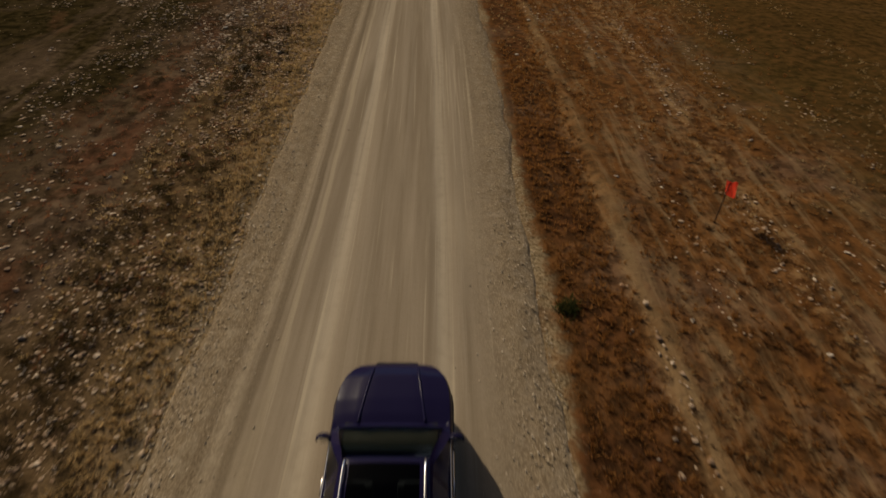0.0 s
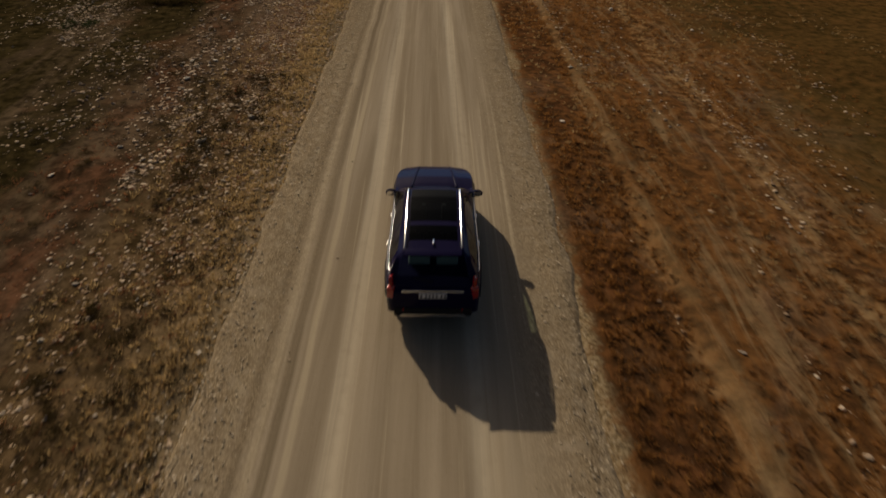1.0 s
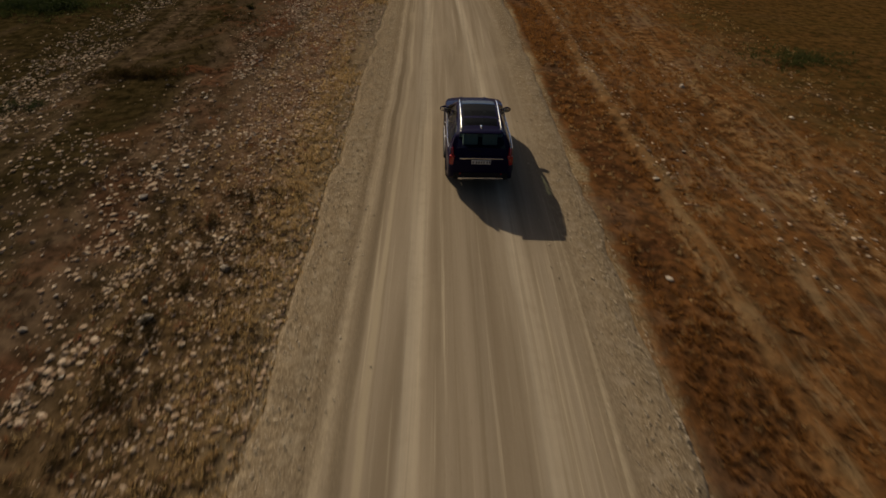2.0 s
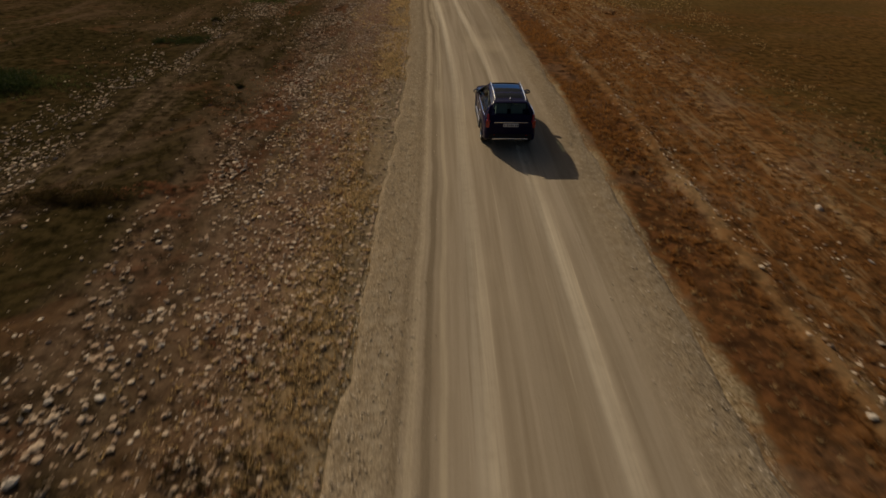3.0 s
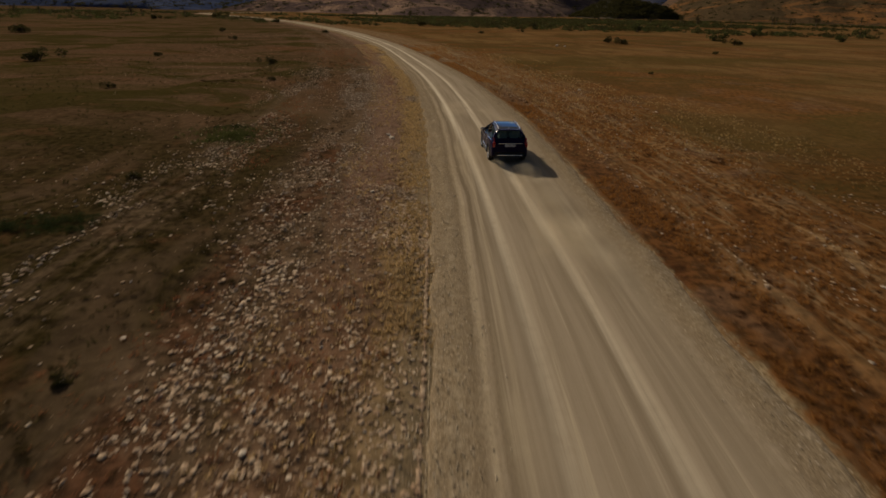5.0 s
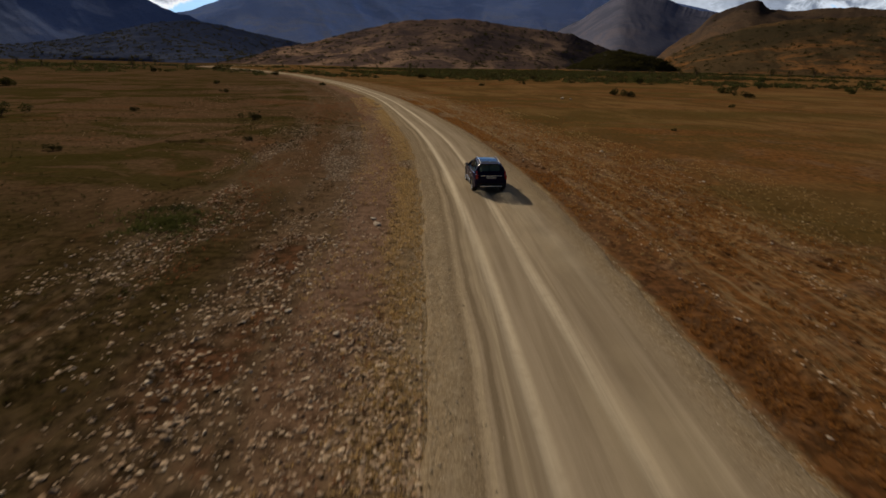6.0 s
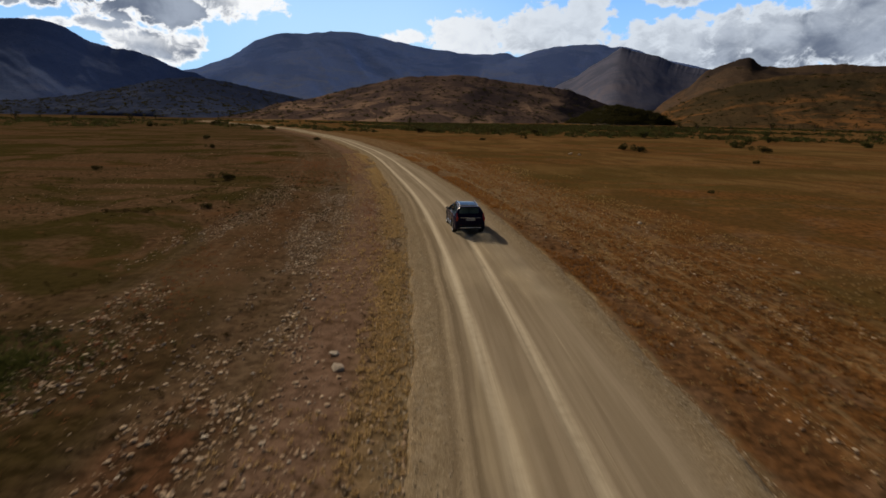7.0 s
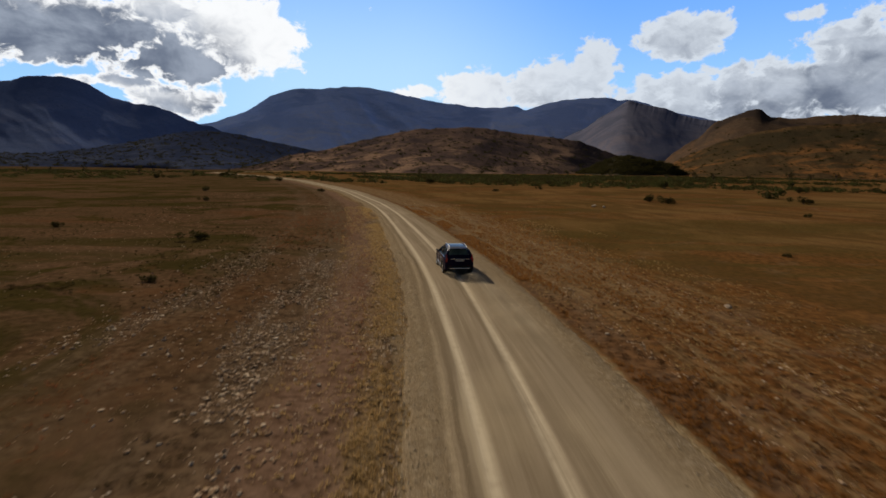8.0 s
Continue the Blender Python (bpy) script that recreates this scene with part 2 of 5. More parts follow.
def varied(name, colors, rough=0.9, scale=9.0, transl=0.0):
    """Loose pieces that differ from one to the next."""
    m = Nodes(name)
    r = m.island()
    ramp = m.n("ValToRGB", Fac=r).outputs[0].node
    while len(ramp.color_ramp.elements) < len(colors):
        ramp.color_ramp.elements.new(0.5)
    for i, c in enumerate(colors):
        ramp.color_ramp.elements[i].position = i / max(1, len(colors) - 1)
        ramp.color_ramp.elements[i].color = (*c, 1)
    v = m.noise(m.coords(), scale, 4)
    col = m.mix(m.step(v, 0.3, 0.7, 0.0, 0.45), ramp.outputs[0], tuple(c * 0.5 for c in colors[0]))
    mat = m.set(Base_Color=col, Roughness=rough, Specular_IOR_Level=0.05)
    if transl:
        tr = m.n("BsdfTranslucent", Color=col)
        mx = m.n("MixShader", Fac=transl)
        m.t.links.new(m.b.outputs[0], mx.inputs[1])
        m.t.links.new(tr.outputs[0], mx.inputs[2])
        m.t.links.new(mx.outputs[0], m.out.inputs[0])
    return mat


def picked(name, lo, hi, rough=0.85, scale=9.0):
    """Single stones, told apart by the object's own random number."""
    m = Nodes(name)
    r = m.t.nodes.new("ShaderNodeObjectInfo").outputs["Random"]
    v = m.noise(m.coords(), scale, 5)
    col = m.mix(r, lo, hi)
    col = m.mix(m.step(v, 0.35, 0.65, 0.0, 0.5), col, tuple(c * 0.5 for c in lo))
    m.bump(v, 0.5, 0.03)
    return m.set(Base_Color=col, Roughness=rough)


def hill_material(name, lo, hi, patch, dark, s, tree=0.5):
    m = Nodes(name)
    obj = m.coords()
    big = m.noise(obj, 1.3 * s, 7, 0.62, 0.6)
    band = m.noise(m.coords(scale=(1.0, 1.0, 4.0)), 2.4 * s, 7, 0.66, 0.9)
    fine = m.noise(obj, 14.0 * s, 7, 0.70, 0.3)
    trees = m.voronoi(obj, 44.0 * s)
    h = m.attr("height")
    col = m.mix(m.step(fine, 0.33, 0.67), lo, hi)
    col = m.mix(m.math("MULTIPLY", m.step(band, 0.48, 0.60, 0, 0.9), m.step(h, 0.75, 0.30, 0.25, 1.0)), col, patch)
    col = m.mix(m.math("MULTIPLY", m.step(big, 0.44, 0.58, 0, 0.9), m.step(h, 0.15, 0.6, 0.35, 1.0)), col, dark)
    col = m.mix(m.math("MULTIPLY", m.step(trees, 0.42, 0.22), m.step(fine, 0.40, 0.58, 0, tree)), col, tuple(c * 0.55 for c in dark))
    m.bump(m.math("ADD", fine, big), 0.3, 0.012 / s)
    return m.set(Base_Color=col, Roughness=1.0, Specular_IOR_Level=0.0)


def sky_material():
    m = Nodes("far sky with cumulus")
    at = m.coords(uv="deg")
    el = m.n("SeparateXYZ", Vector=at).outputs[1]
    base = m.mix(m.step(el, 2.0, 18.0), (0.39, 0.79, 1.40), (0.15, 0.46, 1.32))
    az = m.n("SeparateXYZ", Vector=at).outputs[0]
    veil = m.math("MULTIPLY", m.step(az, -34, -16), m.step(az, 14, -8))
    base = m.mix(m.math("MULTIPLY", veil, m.step(el, 20, 6, 0.25, 0.7)), base, (0.55, 0.90, 1.30))
    cover = m.attr("cover")
    shade = m.attr("shade")
    n1 = m.noise(m.coords(uv="deg", scale=(0.16, 0.25, 1)), 1.0, 9, 0.58, 0.25)
    n2 = m.noise(m.coords(uv="deg", scale=(0.5, 0.7, 1)), 1.0, 8, 0.62, 0.4)
    v1 = m.voronoi(m.coords(uv="deg", scale=(0.55, 0.75, 1)), 1.0)
    dens = m.math("ADD", cover, m.math("ADD", m.math("MULTIPLY", m.math("SUBTRACT", n1, 0.5), 1.7), m.math("MULTIPLY", m.math("SUBTRACT", n2, 0.5), 1.7)))
    dens = m.math("SUBTRACT", dens, m.math("MULTIPLY", v1, 0.28))
    alpha = m.step(dens, 0.16, 0.42)
    core = m.step(m.math("ADD", m.math("MULTIPLY", shade, m.step(dens, 0.30, 0.85)), m.math("MULTIPLY", m.math("SUBTRACT", n2, 0.5), 0.9)), 0.02, 0.95)
    cloud = m.mix(core, m.mix(m.step(m.n("SeparateXYZ", Vector=at).outputs[0], -14, 12), (0.98, 1.08, 1.28), (0.68, 0.81, 1.05)), m.mix(m.step(n1, 0.36, 0.64), (0.14, 0.19, 0.31), (0.36, 0.45, 0.64)))
    col = m.mix(alpha, base, cloud)
    em = m.n("Emission", Color=col, Strength=0.95)
    m.t.links.new(em.outputs[0], m.out.inputs[0])
    return m.mat


def glass_material(name, tint, gloss=0.10, ior=1.28):
    m = Nodes(name)
    fres = m.n("Fresnel", IOR=ior)
    tr = m.n("BsdfTransparent", Color=tint)
    gl = m.n("BsdfGlossy", Color=(0.9, 0.95, 1.0), Roughness=0.05)
    mixn = m.n("MixShader", Fac=m.math("ADD", fres.outputs[0], gloss, clamp=True))
    m.t.links.new(tr.outputs[0], mixn.inputs[1])
    m.t.links.new(gl.outputs[0], mixn.inputs[2])
    m.t.links.new(mixn.outputs[0], m.out.inputs[0])
    return m.mat


def dust_material():
    m = Nodes("road dust in the air")
    n = m.noise(m.coords(scale=(1, 0.6, 1)), 0.8, 4, 0.5)
    r = m.n("VectorMath", Vector=m.coords("UV"))
    r.operation = "LENGTH"
    col = (0.85, 0.75, 0.58)
    dif, tra, clear = m.n("BsdfDiffuse", Color=col), m.n("BsdfTranslucent", Color=col), m.n("BsdfTransparent")
    both = m.n("MixShader", Fac=0.55)
    thin = m.n("MixShader", Fac=m.math("MULTIPLY", m.step(r.outputs["Value"], 1.0, 0.0), m.step(n, 0.22, 0.78, 0.09, 0.30)))
    m.t.links.new(dif.outputs[0], both.inputs[1])
    m.t.links.new(tra.outputs[0], both.inputs[2])
    m.t.links.new(clear.outputs[0], thin.inputs[1])
    m.t.links.new(both.outputs[0], thin.inputs[2])
    m.t.links.new(thin.outputs[0], m.out.inputs[0])
    return m.mat


GROUND, ROAD, SKY = ground_material(), road_material(), sky_material()
PAINT = plain("navy metallic paint", (0.0085, 0.0070, 0.028), 0.20, 0.0, 0.1, 60, coat=0.08)
PAINT.node_tree.nodes["Principled BSDF"].inputs["Specular IOR Level"].default_value = 0.02
TRIM = plain("black plastic", (0.018, 0.018, 0.019), 0.75, 0, 0.2, 60)
CHROME = plain("satin aluminium", (0.72, 0.72, 0.73), 0.22, 1.0, 0.05, 40)
RUBBER = plain("dusty rubber", (0.045, 0.040, 0.034), 0.85, 0, 0.35, 25)
ALLOY = plain("dusty alloy", (0.42, 0.40, 0.37), 0.35, 0.9, 0.15, 20)
CABIN = plain("charcoal upholstery", (0.012, 0.012, 0.012), 0.8, 0, 0.2, 40)
SEAT = plain("grey seat leather", (0.46, 0.49, 0.47), 0.6, 0, 0.2, 40)
GLASS = glass_material("tinted glass", (0.58, 0.68, 0.64), 0.0, 1.13)
ROOFGLASS = glass_material("dark roof glass", (0.02, 0.02, 0.024), 0.0, 1.14)
REDLIGHT = plain("red lamp lens", (0.34, 0.011, 0.013), 0.15, 0, 0.2, 50, coat=0.6)
CLEARLIGHT = plain("clear lamp lens", (0.62, 0.64, 0.66), 0.1, 0.3, 0.1, 50, coat=1.0)
PLATE = plain("white number plate", (0.60, 0.60, 0.60), 0.4, 0, 0.08, 30)
INK = plain("black plate characters", (0.03, 0.03, 0.035), 0.5)
FLAGRED = varied("orange-red fabric", [(0.80, 0.10, 0.055), (0.80, 0.10, 0.055)], 0.8, 3.0, 0.5)
RUSTY = plain("rusty steel rod", (0.060, 0.036, 0.024), 0.7, 0.4, 0.3, 30)
DUST = dust_material()
STONES = varied("pale field stones", [(0.25, 0.160, 0.100), (0.38, 0.260, 0.172), (0.55, 0.42, 0.30), (0.33, 0.225, 0.150), (0.70, 0.57, 0.43)])
PEBBLES = varied("road gravel", [(0.30, 0.23, 0.155), (0.42, 0.34, 0.24), (0.56, 0.47, 0.36), (0.36, 0.28, 0.19)])
STONE = picked("weathered limestone", (0.34, 0.26, 0.19), (0.60, 0.51, 0.41))
DRYGRASS = varied("dry straw grass", [(0.23, 0.140, 0.058), (0.38, 0.25, 0.115), (0.55, 0.40, 0.21), (0.42, 0.27, 0.115)], transl=0.5)
RUSTGRASS = varied("rust-brown grass", [(0.15, 0.058, 0.018), (0.25, 0.105, 0.030), (0.36, 0.175, 0.055), (0.20, 0.08, 0.022)], transl=0.5)
REDPLANT = varied("red-brown low plants", [(0.16, 0.055, 0.030), (0.26, 0.10, 0.05), (0.20, 0.12, 0.05)], transl=0.5)
DARKLEAF = varied("dark shrub leaves", [(0.030, 0.030, 0.010), (0.055, 0.050, 0.016), (0.085, 0.068, 0.022)], transl=0.3)
GREENLEAF = varied("green shrub leaves", [(0.040, 0.048, 0.015), (0.062, 0.068, 0.022), (0.10, 0.095, 0.032)], transl=0.4)
CUSHION = varied("dark cushion leaves", [(0.022, 0.016, 0.005), (0.046, 0.031, 0.009), (0.090, 0.058, 0.018)], transl=0.35)
RUSTDARK = varied("dark rust leaves", [(0.034, 0.014, 0.006), (0.070, 0.028, 0.011), (0.110, 0.048, 0.018)], transl=0.3)
GREENDARK = varied("dark green leaves", [(0.016, 0.026, 0.008), (0.030, 0.044, 0.013), (0.050, 0.062, 0.020)], transl=0.3)
BARK = plain("grey bark", (0.10, 0.075, 0.055), 0.9, 0, 0.3, 12)
# the blue of distant haze is put into these four base colours
MOUNT = hill_material("forested mountain with painted haze", (0.378, 0.476, 0.724), (0.493, 0.562, 0.770), (0.567, 0.574, 0.676), (0.304, 0.389, 0.618), 0.0030, 0.4)
# darker base here also holds the cloud shadow on the left mountain
MOUNTL = hill_material("dark forested mountain with painted haze", (0.128, 0.176, 0.314), (0.166, 0.209, 0.342), (0.190, 0.223, 0.342), (0.104, 0.147, 0.275), 0.0028, 0.35)
SPUR = hill_material("slate mountain spur with painted haze", (0.078, 0.085, 0.126), (0.102, 0.104, 0.148), (0.114, 0.107, 0.138), (0.062, 0.069, 0.105), 0.0040, 0.4)
FOOT = hill_material("dark wooded foothill with painted haze", (0.026, 0.035, 0.070), (0.038, 0.050, 0.092), (0.055, 0.066, 0.105), (0.020, 0.028, 0.058), 0.0045, 0.4)
HILL = hill_material("rocky brown hill", (0.065, 0.046, 0.042), (0.107, 0.072, 0.062), (0.251, 0.161, 0.113), (0.039, 0.031, 0.036), 0.008, 0.6)
WOOD = hill_material("dark wooded rise", (0.030, 0.030, 0.024), (0.055, 0.052, 0.040), (0.09, 0.07, 0.05), (0.022, 0.023, 0.020), 0.012, 0.8)
HILLB = hill_material("brown hill with a knoll", (0.052, 0.036, 0.028), (0.080, 0.055, 0.038), (0.098, 0.058, 0.036), (0.034, 0.026, 0.024), 0.007, 0.7)
HILLR = hill_material("ochre hill slope", (0.044, 0.030, 0.017), (0.079, 0.051, 0.027), (0.165, 0.076, 0.030), (0.032, 0.026, 0.016), 0.008, 0.9)


# ---- mesh helpers ----
def mesh_of(name, verts, faces, mats, smooth=False):
    me = bpy.data.meshes.new(name)
    me.from_pydata([tuple(v) for v in verts], [], [tuple(f) for f in faces])
    for mt in mats if isinstance(mats, (list, tuple)) else [mats]:
        me.materials.append(mt)
    if smooth:
        me.polygons.foreach_set("use_smooth", [True] * len(me.polygons))
    me.update()
    return me


def big_mesh(name, verts, tris, mat, smooth=False):
    """A mesh out of arrays of triangles or quads."""
    me = bpy.data.meshes.new(name)
    k = tris.shape[1]
    me.vertices.add(len(verts))
    me.vertices.foreach_set("co", np.asarray(verts, np.float32).ravel())
    me.loops.add(tris.size)
    me.loops.foreach_set("vertex_index", np.asarray(tris, np.int32).ravel())
    me.polygons.add(len(tris))
    me.polygons.foreach_set("loop_start", np.arange(0, tris.size, k, dtype=np.int32))
    me.polygons.foreach_set("loop_total", np.full(len(tris), k, np.int32))
    me.polygons.foreach_set("use_smooth", np.full(len(tris), smooth))
    me.materials.append(mat)
    me.update(calc_edges=True)
    return me


def set_uv(me, name, uv):
    layer = me.uv_layers.new(name=name)
    idx = np.empty(len(me.loops), np.int32)
    me.loops.foreach_get("vertex_index", idx)
    layer.data.foreach_set("uv", np.asarray(uv, np.float32)[idx].ravel())


def set_attr(me, name, values):
    at = me.attributes.new(name, "FLOAT", "POINT")
    at.data.foreach_set("value", np.asarray(values, np.float32).ravel())


def part(name, bm, material, parent, label="", smooth=True):
    me = bpy.data.meshes.new(name)
    bmesh.ops.recalc_face_normals(bm, faces=bm.faces[:])
    bm.to_mesh(me)
    bm.free()
    me.materials.append(material)
    if smooth:
        me.polygons.foreach_set("use_smooth", [True] * len(me.polygons))
        me.set_sharp_from_angle(angle=radians(38))
    ob = new(name, me)
    ob.parent = parent
    return tagged(ob, label)


def grid_quads(nr, nc):
    i = np.arange((nr - 1) * (nc - 1))
    r, c = i // (nc - 1), i % (nc - 1)
    k = r * nc + c
    return np.stack([k, k + 1, k + nc + 1, k + nc], 1)


def value_noise(x, y, seed=0):
    """Smooth noise between -1 and 1 on arrays."""
    xi, yi = np.floor(x).astype(np.int64), np.floor(y).astype(np.int64)
    fx, fy = x - xi, y - yi
    fx, fy = fx * fx * (3 - 2 * fx), fy * fy * (3 - 2 * fy)

    def h(i, j):
        n = (i * 374761393 + j * 668265263 + seed * 982451653) & 0xFFFFFFFF
        n = ((n ^ (n >> 13)) * 1274126177) & 0xFFFFFFFF
        return ((n ^ (n >> 16)) & 0xFFFF) / 32767.5 - 1
    top = h(xi, yi) * (1 - fx) + h(xi + 1, yi) * fx
    low = h(xi, yi + 1) * (1 - fx) + h(xi + 1, yi + 1) * fx
    return top * (1 - fy) + low * fy


def fbm(x, y, octaves=4, seed=0, gain=0.5):
    s, amp = 0, 1.0
    for k in range(octaves):
        s = s + amp * value_noise(x * 2**k + 17.3 * k, y * 2**k - 9.1 * k, seed + k)
        amp *= gain
    return s


# ---- the road's line ----
# distance ahead, right edge, left edge
EDGES = np.array([(-40, 2.4, -4.4), (-9, 2.35, -4.6), (4.5, 2.34, -4.78), (13.5, 2.2, -5.05), (22.5, 1.95, -5.45), (31.5, 1.6, -5.8),
                  (40.5, 1.08, -6.05), (49.5, 0.8, -6.4), (58.5, 0.1, -7.0), (67.5, -0.6, -7.7), (77.4, -1.4, -8.6), (85.5, -2.45, -9.6),
                  (94.5, -4.05, -10.8), (103.5, -5.4, -12.3), (123, -9.9, -16.5), (144, -15.3, -20.9), (165, -21, -26.8), (211, -36.5, -42.8),
                  (242, -49.5, -56), (270, -62.5, -69.3), (306, -78.3, -85.5), (351, -104, -112.5), (414, -144, -153), (504, -211, -221)])
_v = np.arange(-60, 620, 1.0)
_k = np.exp(-0.5 * (np.arange(-12, 13) / 5.0) ** 2)
_k /= _k.sum()


def _smooth(col):
    raw = np.interp(_v, EDGES[:, 0], EDGES[:, col])
    return np.convolve(np.pad(raw, 12, mode="edge"), _k, "valid")


_R, _L = _smooth(1), _smooth(2)


def centre(v):
    return np.interp(v, _v, (_R + _L) / 2)


def half(v):
    return np.interp(v, _v, (_R - _L) / 2)


CAR = [(0.0, -0.661, 4.515, 1.65), (0.5, -0.849, 10.92, 1.66), (1.0, -1.043, 17.555, 1.76), (1.5, -1.252, 24.021, 1.95),
       (2.0, -1.484, 30.449, 2.21), (2.5, -1.749, 36.834, 2.55), (3.0, -2.053, 43.173, 2.96), (3.5, -2.404, 49.463, 3.45),
       (4.0, -2.81, 55.702, 4.01), (4.5, -3.277, 61.886, 4.64), (5.0, -3.811, 68.011, 5.33), (5.5, -4.417, 74.076, 6.09),
       (6.0, -5.1, 80.077, 6.91), (6.5, -5.864, 86.01, 7.78), (7.0, -6.712, 91.873, 8.7), (7.5, -7.649, 97.663, 9.68), (8.0, -8.674, 103.375, 10.69)]
_car = np.array(CAR)


def lane(v):
    """Where the car's line runs; past its end it keeps to the road's middle."""
    own = np.interp(v, _car[:, 2], _car[:, 1])
    return np.where(v > 103.375, centre(v) + (_car[-1, 1] - centre(103.375)), own)


def rise(u, v):
    """Height of the ground, u metres beside the road's middle."""
    hw = half(v)
    off = np.abs(u) - hw
    out = np.clip(off / 1.2, 0, 1)
    x = centre(v) + u
    near = np.clip(1 - v / 260, 0.0, 1)
    bumps = 0.05 * fbm(x * 0.9, v * 0.9, 3, 3) + 0.10 * fbm(x * 0.16, v * 0.16, 3, 7)
    berm = np.where(u > 0, 0.08, 0.0) * np.exp(-((off - 0.05) / 0.25) ** 2) * (1 + 0.8 * fbm(x * 1.3, v * 0.6, 2, 41))
    far = np.clip((np.abs(u) - 14) / 60, 0, 1) * 0.35 * fbm(x * 0.03, v * 0.03, 3, 11)
    bank = np.where(u > 0, 0.13, 0.0) * np.exp(-((off - 2.3 - 0.25 * fbm(v * 0.12, v * 0, 2, 77)) / 0.22) ** 2) * np.clip((95 - v) / 40, 0, 1) * (1 + 0.6 * fbm(x * 0.8, v * 0.5, 2, 55))
    lip = np.interp(off, [-0.5, 0.0, 0.5, 1.5], [-0.12, -0.07, -0.045, -0.06])
    return bank + lip + np.where(off < -0.45, 0.0, berm * near + out * bumps * (0.25 + 0.75 * near) + far * 0.6)


def spaced(near, step, grow, end):
    out, s = [0.0], step
    while out[-1] < end:
        if out[-1] > near:
            s *= grow
        out.append(out[-1] + s)
    return np.array(out)


def build_ground():
    side = spaced(13, 0.30, 1.09, 4700)
    us = np.concatenate([-side[:0:-1], side])
    ahead = spaced(105, 0.40, 1.07, 4700)
    vs = np.concatenate([[-4700, -1500, -500, -200, -90, -50, -30, -20, -14], ahead - 10])
    U, V = np.meshgrid(us, vs)
    X, Z = centre(V) + U, rise(U, V)
    Z = np.where(np.abs(U) > 900, -1.0, Z)
    me = big_mesh("ground", np.stack([X, V, Z], -1).reshape(-1, 3), grid_quads(len(vs), len(us)), GROUND, True)
    set_uv(me, "lat", np.stack([U, V], -1).reshape(-1, 2))
    set_attr(me, "edge", np.abs(U) - half(V))
    return tagged(new("ground", me), "dry brown steppe of grass and stones beside a road", "ground", kind="structure")


def build_road():
    ahead = spaced(120, 0.35, 1.04, 640)
    vs = np.concatenate([[-60, -45, -35, -28, -22, -18, -15, -13], ahead - 11])
    vs = vs[vs < 600]
    s = np.linspace(-1, 1, 97)
    S, V = np.meshgrid(s, vs)
    hw = half(V) + 0.10 * fbm(V * 0.6, S * 0 + 5.0 * np.sign(S), 4, 21, 0.6)
    U = S * hw
    X = centre(V) + U
    tl = X - (lane(V) - np.interp(V, [10, 50, 66, 80], [1.55, 1.62, 1.78, 1.92]))
    tr = X - (lane(V) + np.interp(V, [10, 23, 46, 66, 78, 98, 130], [0.85, 0.8, 0.35, -0.25, -0.32, -0.08, 0.0]))
    crown = 0.05 * (1 - S**2)
    ruts = -0.020 * np.exp(-(tl / 0.22) ** 2) - 0.020 * np.exp(-(tr / 0.22) ** 2) + 0.010 * fbm(U * 1.6, V * 0.05, 3, 5)
    edge = np.interp(np.abs(S), [0.86, 0.975, 1.0], [0.0, -0.04, -0.13])
    loose = 0.035 * np.clip((np.abs(S) - 0.72) / 0.2, 0, 1) * (0.6 + fbm(U * 1.5, V * 0.8, 3, 9))
    Z = 0.02 + crown + ruts + loose + edge
    me = big_mesh("road", np.stack([X, V, Z], -1).reshape(-1, 3), grid_quads(len(vs), len(s)), ROAD, True)
    set_uv(me, "lat", np.stack([U, V], -1).reshape(-1, 2))
    set_attr(me, "trackl", tl)
    set_attr(me, "trackr", tr)
    set_attr(me, "side", np.abs(S))
    return tagged(new("road", me), "pale compacted gravel road with two bright wheel tracks", "road", kind="structure")


ground = build_ground()
road = build_road()

# ---- mountains and sky ----
EYE = (-7.3, 67.3)


RIDGES = {}


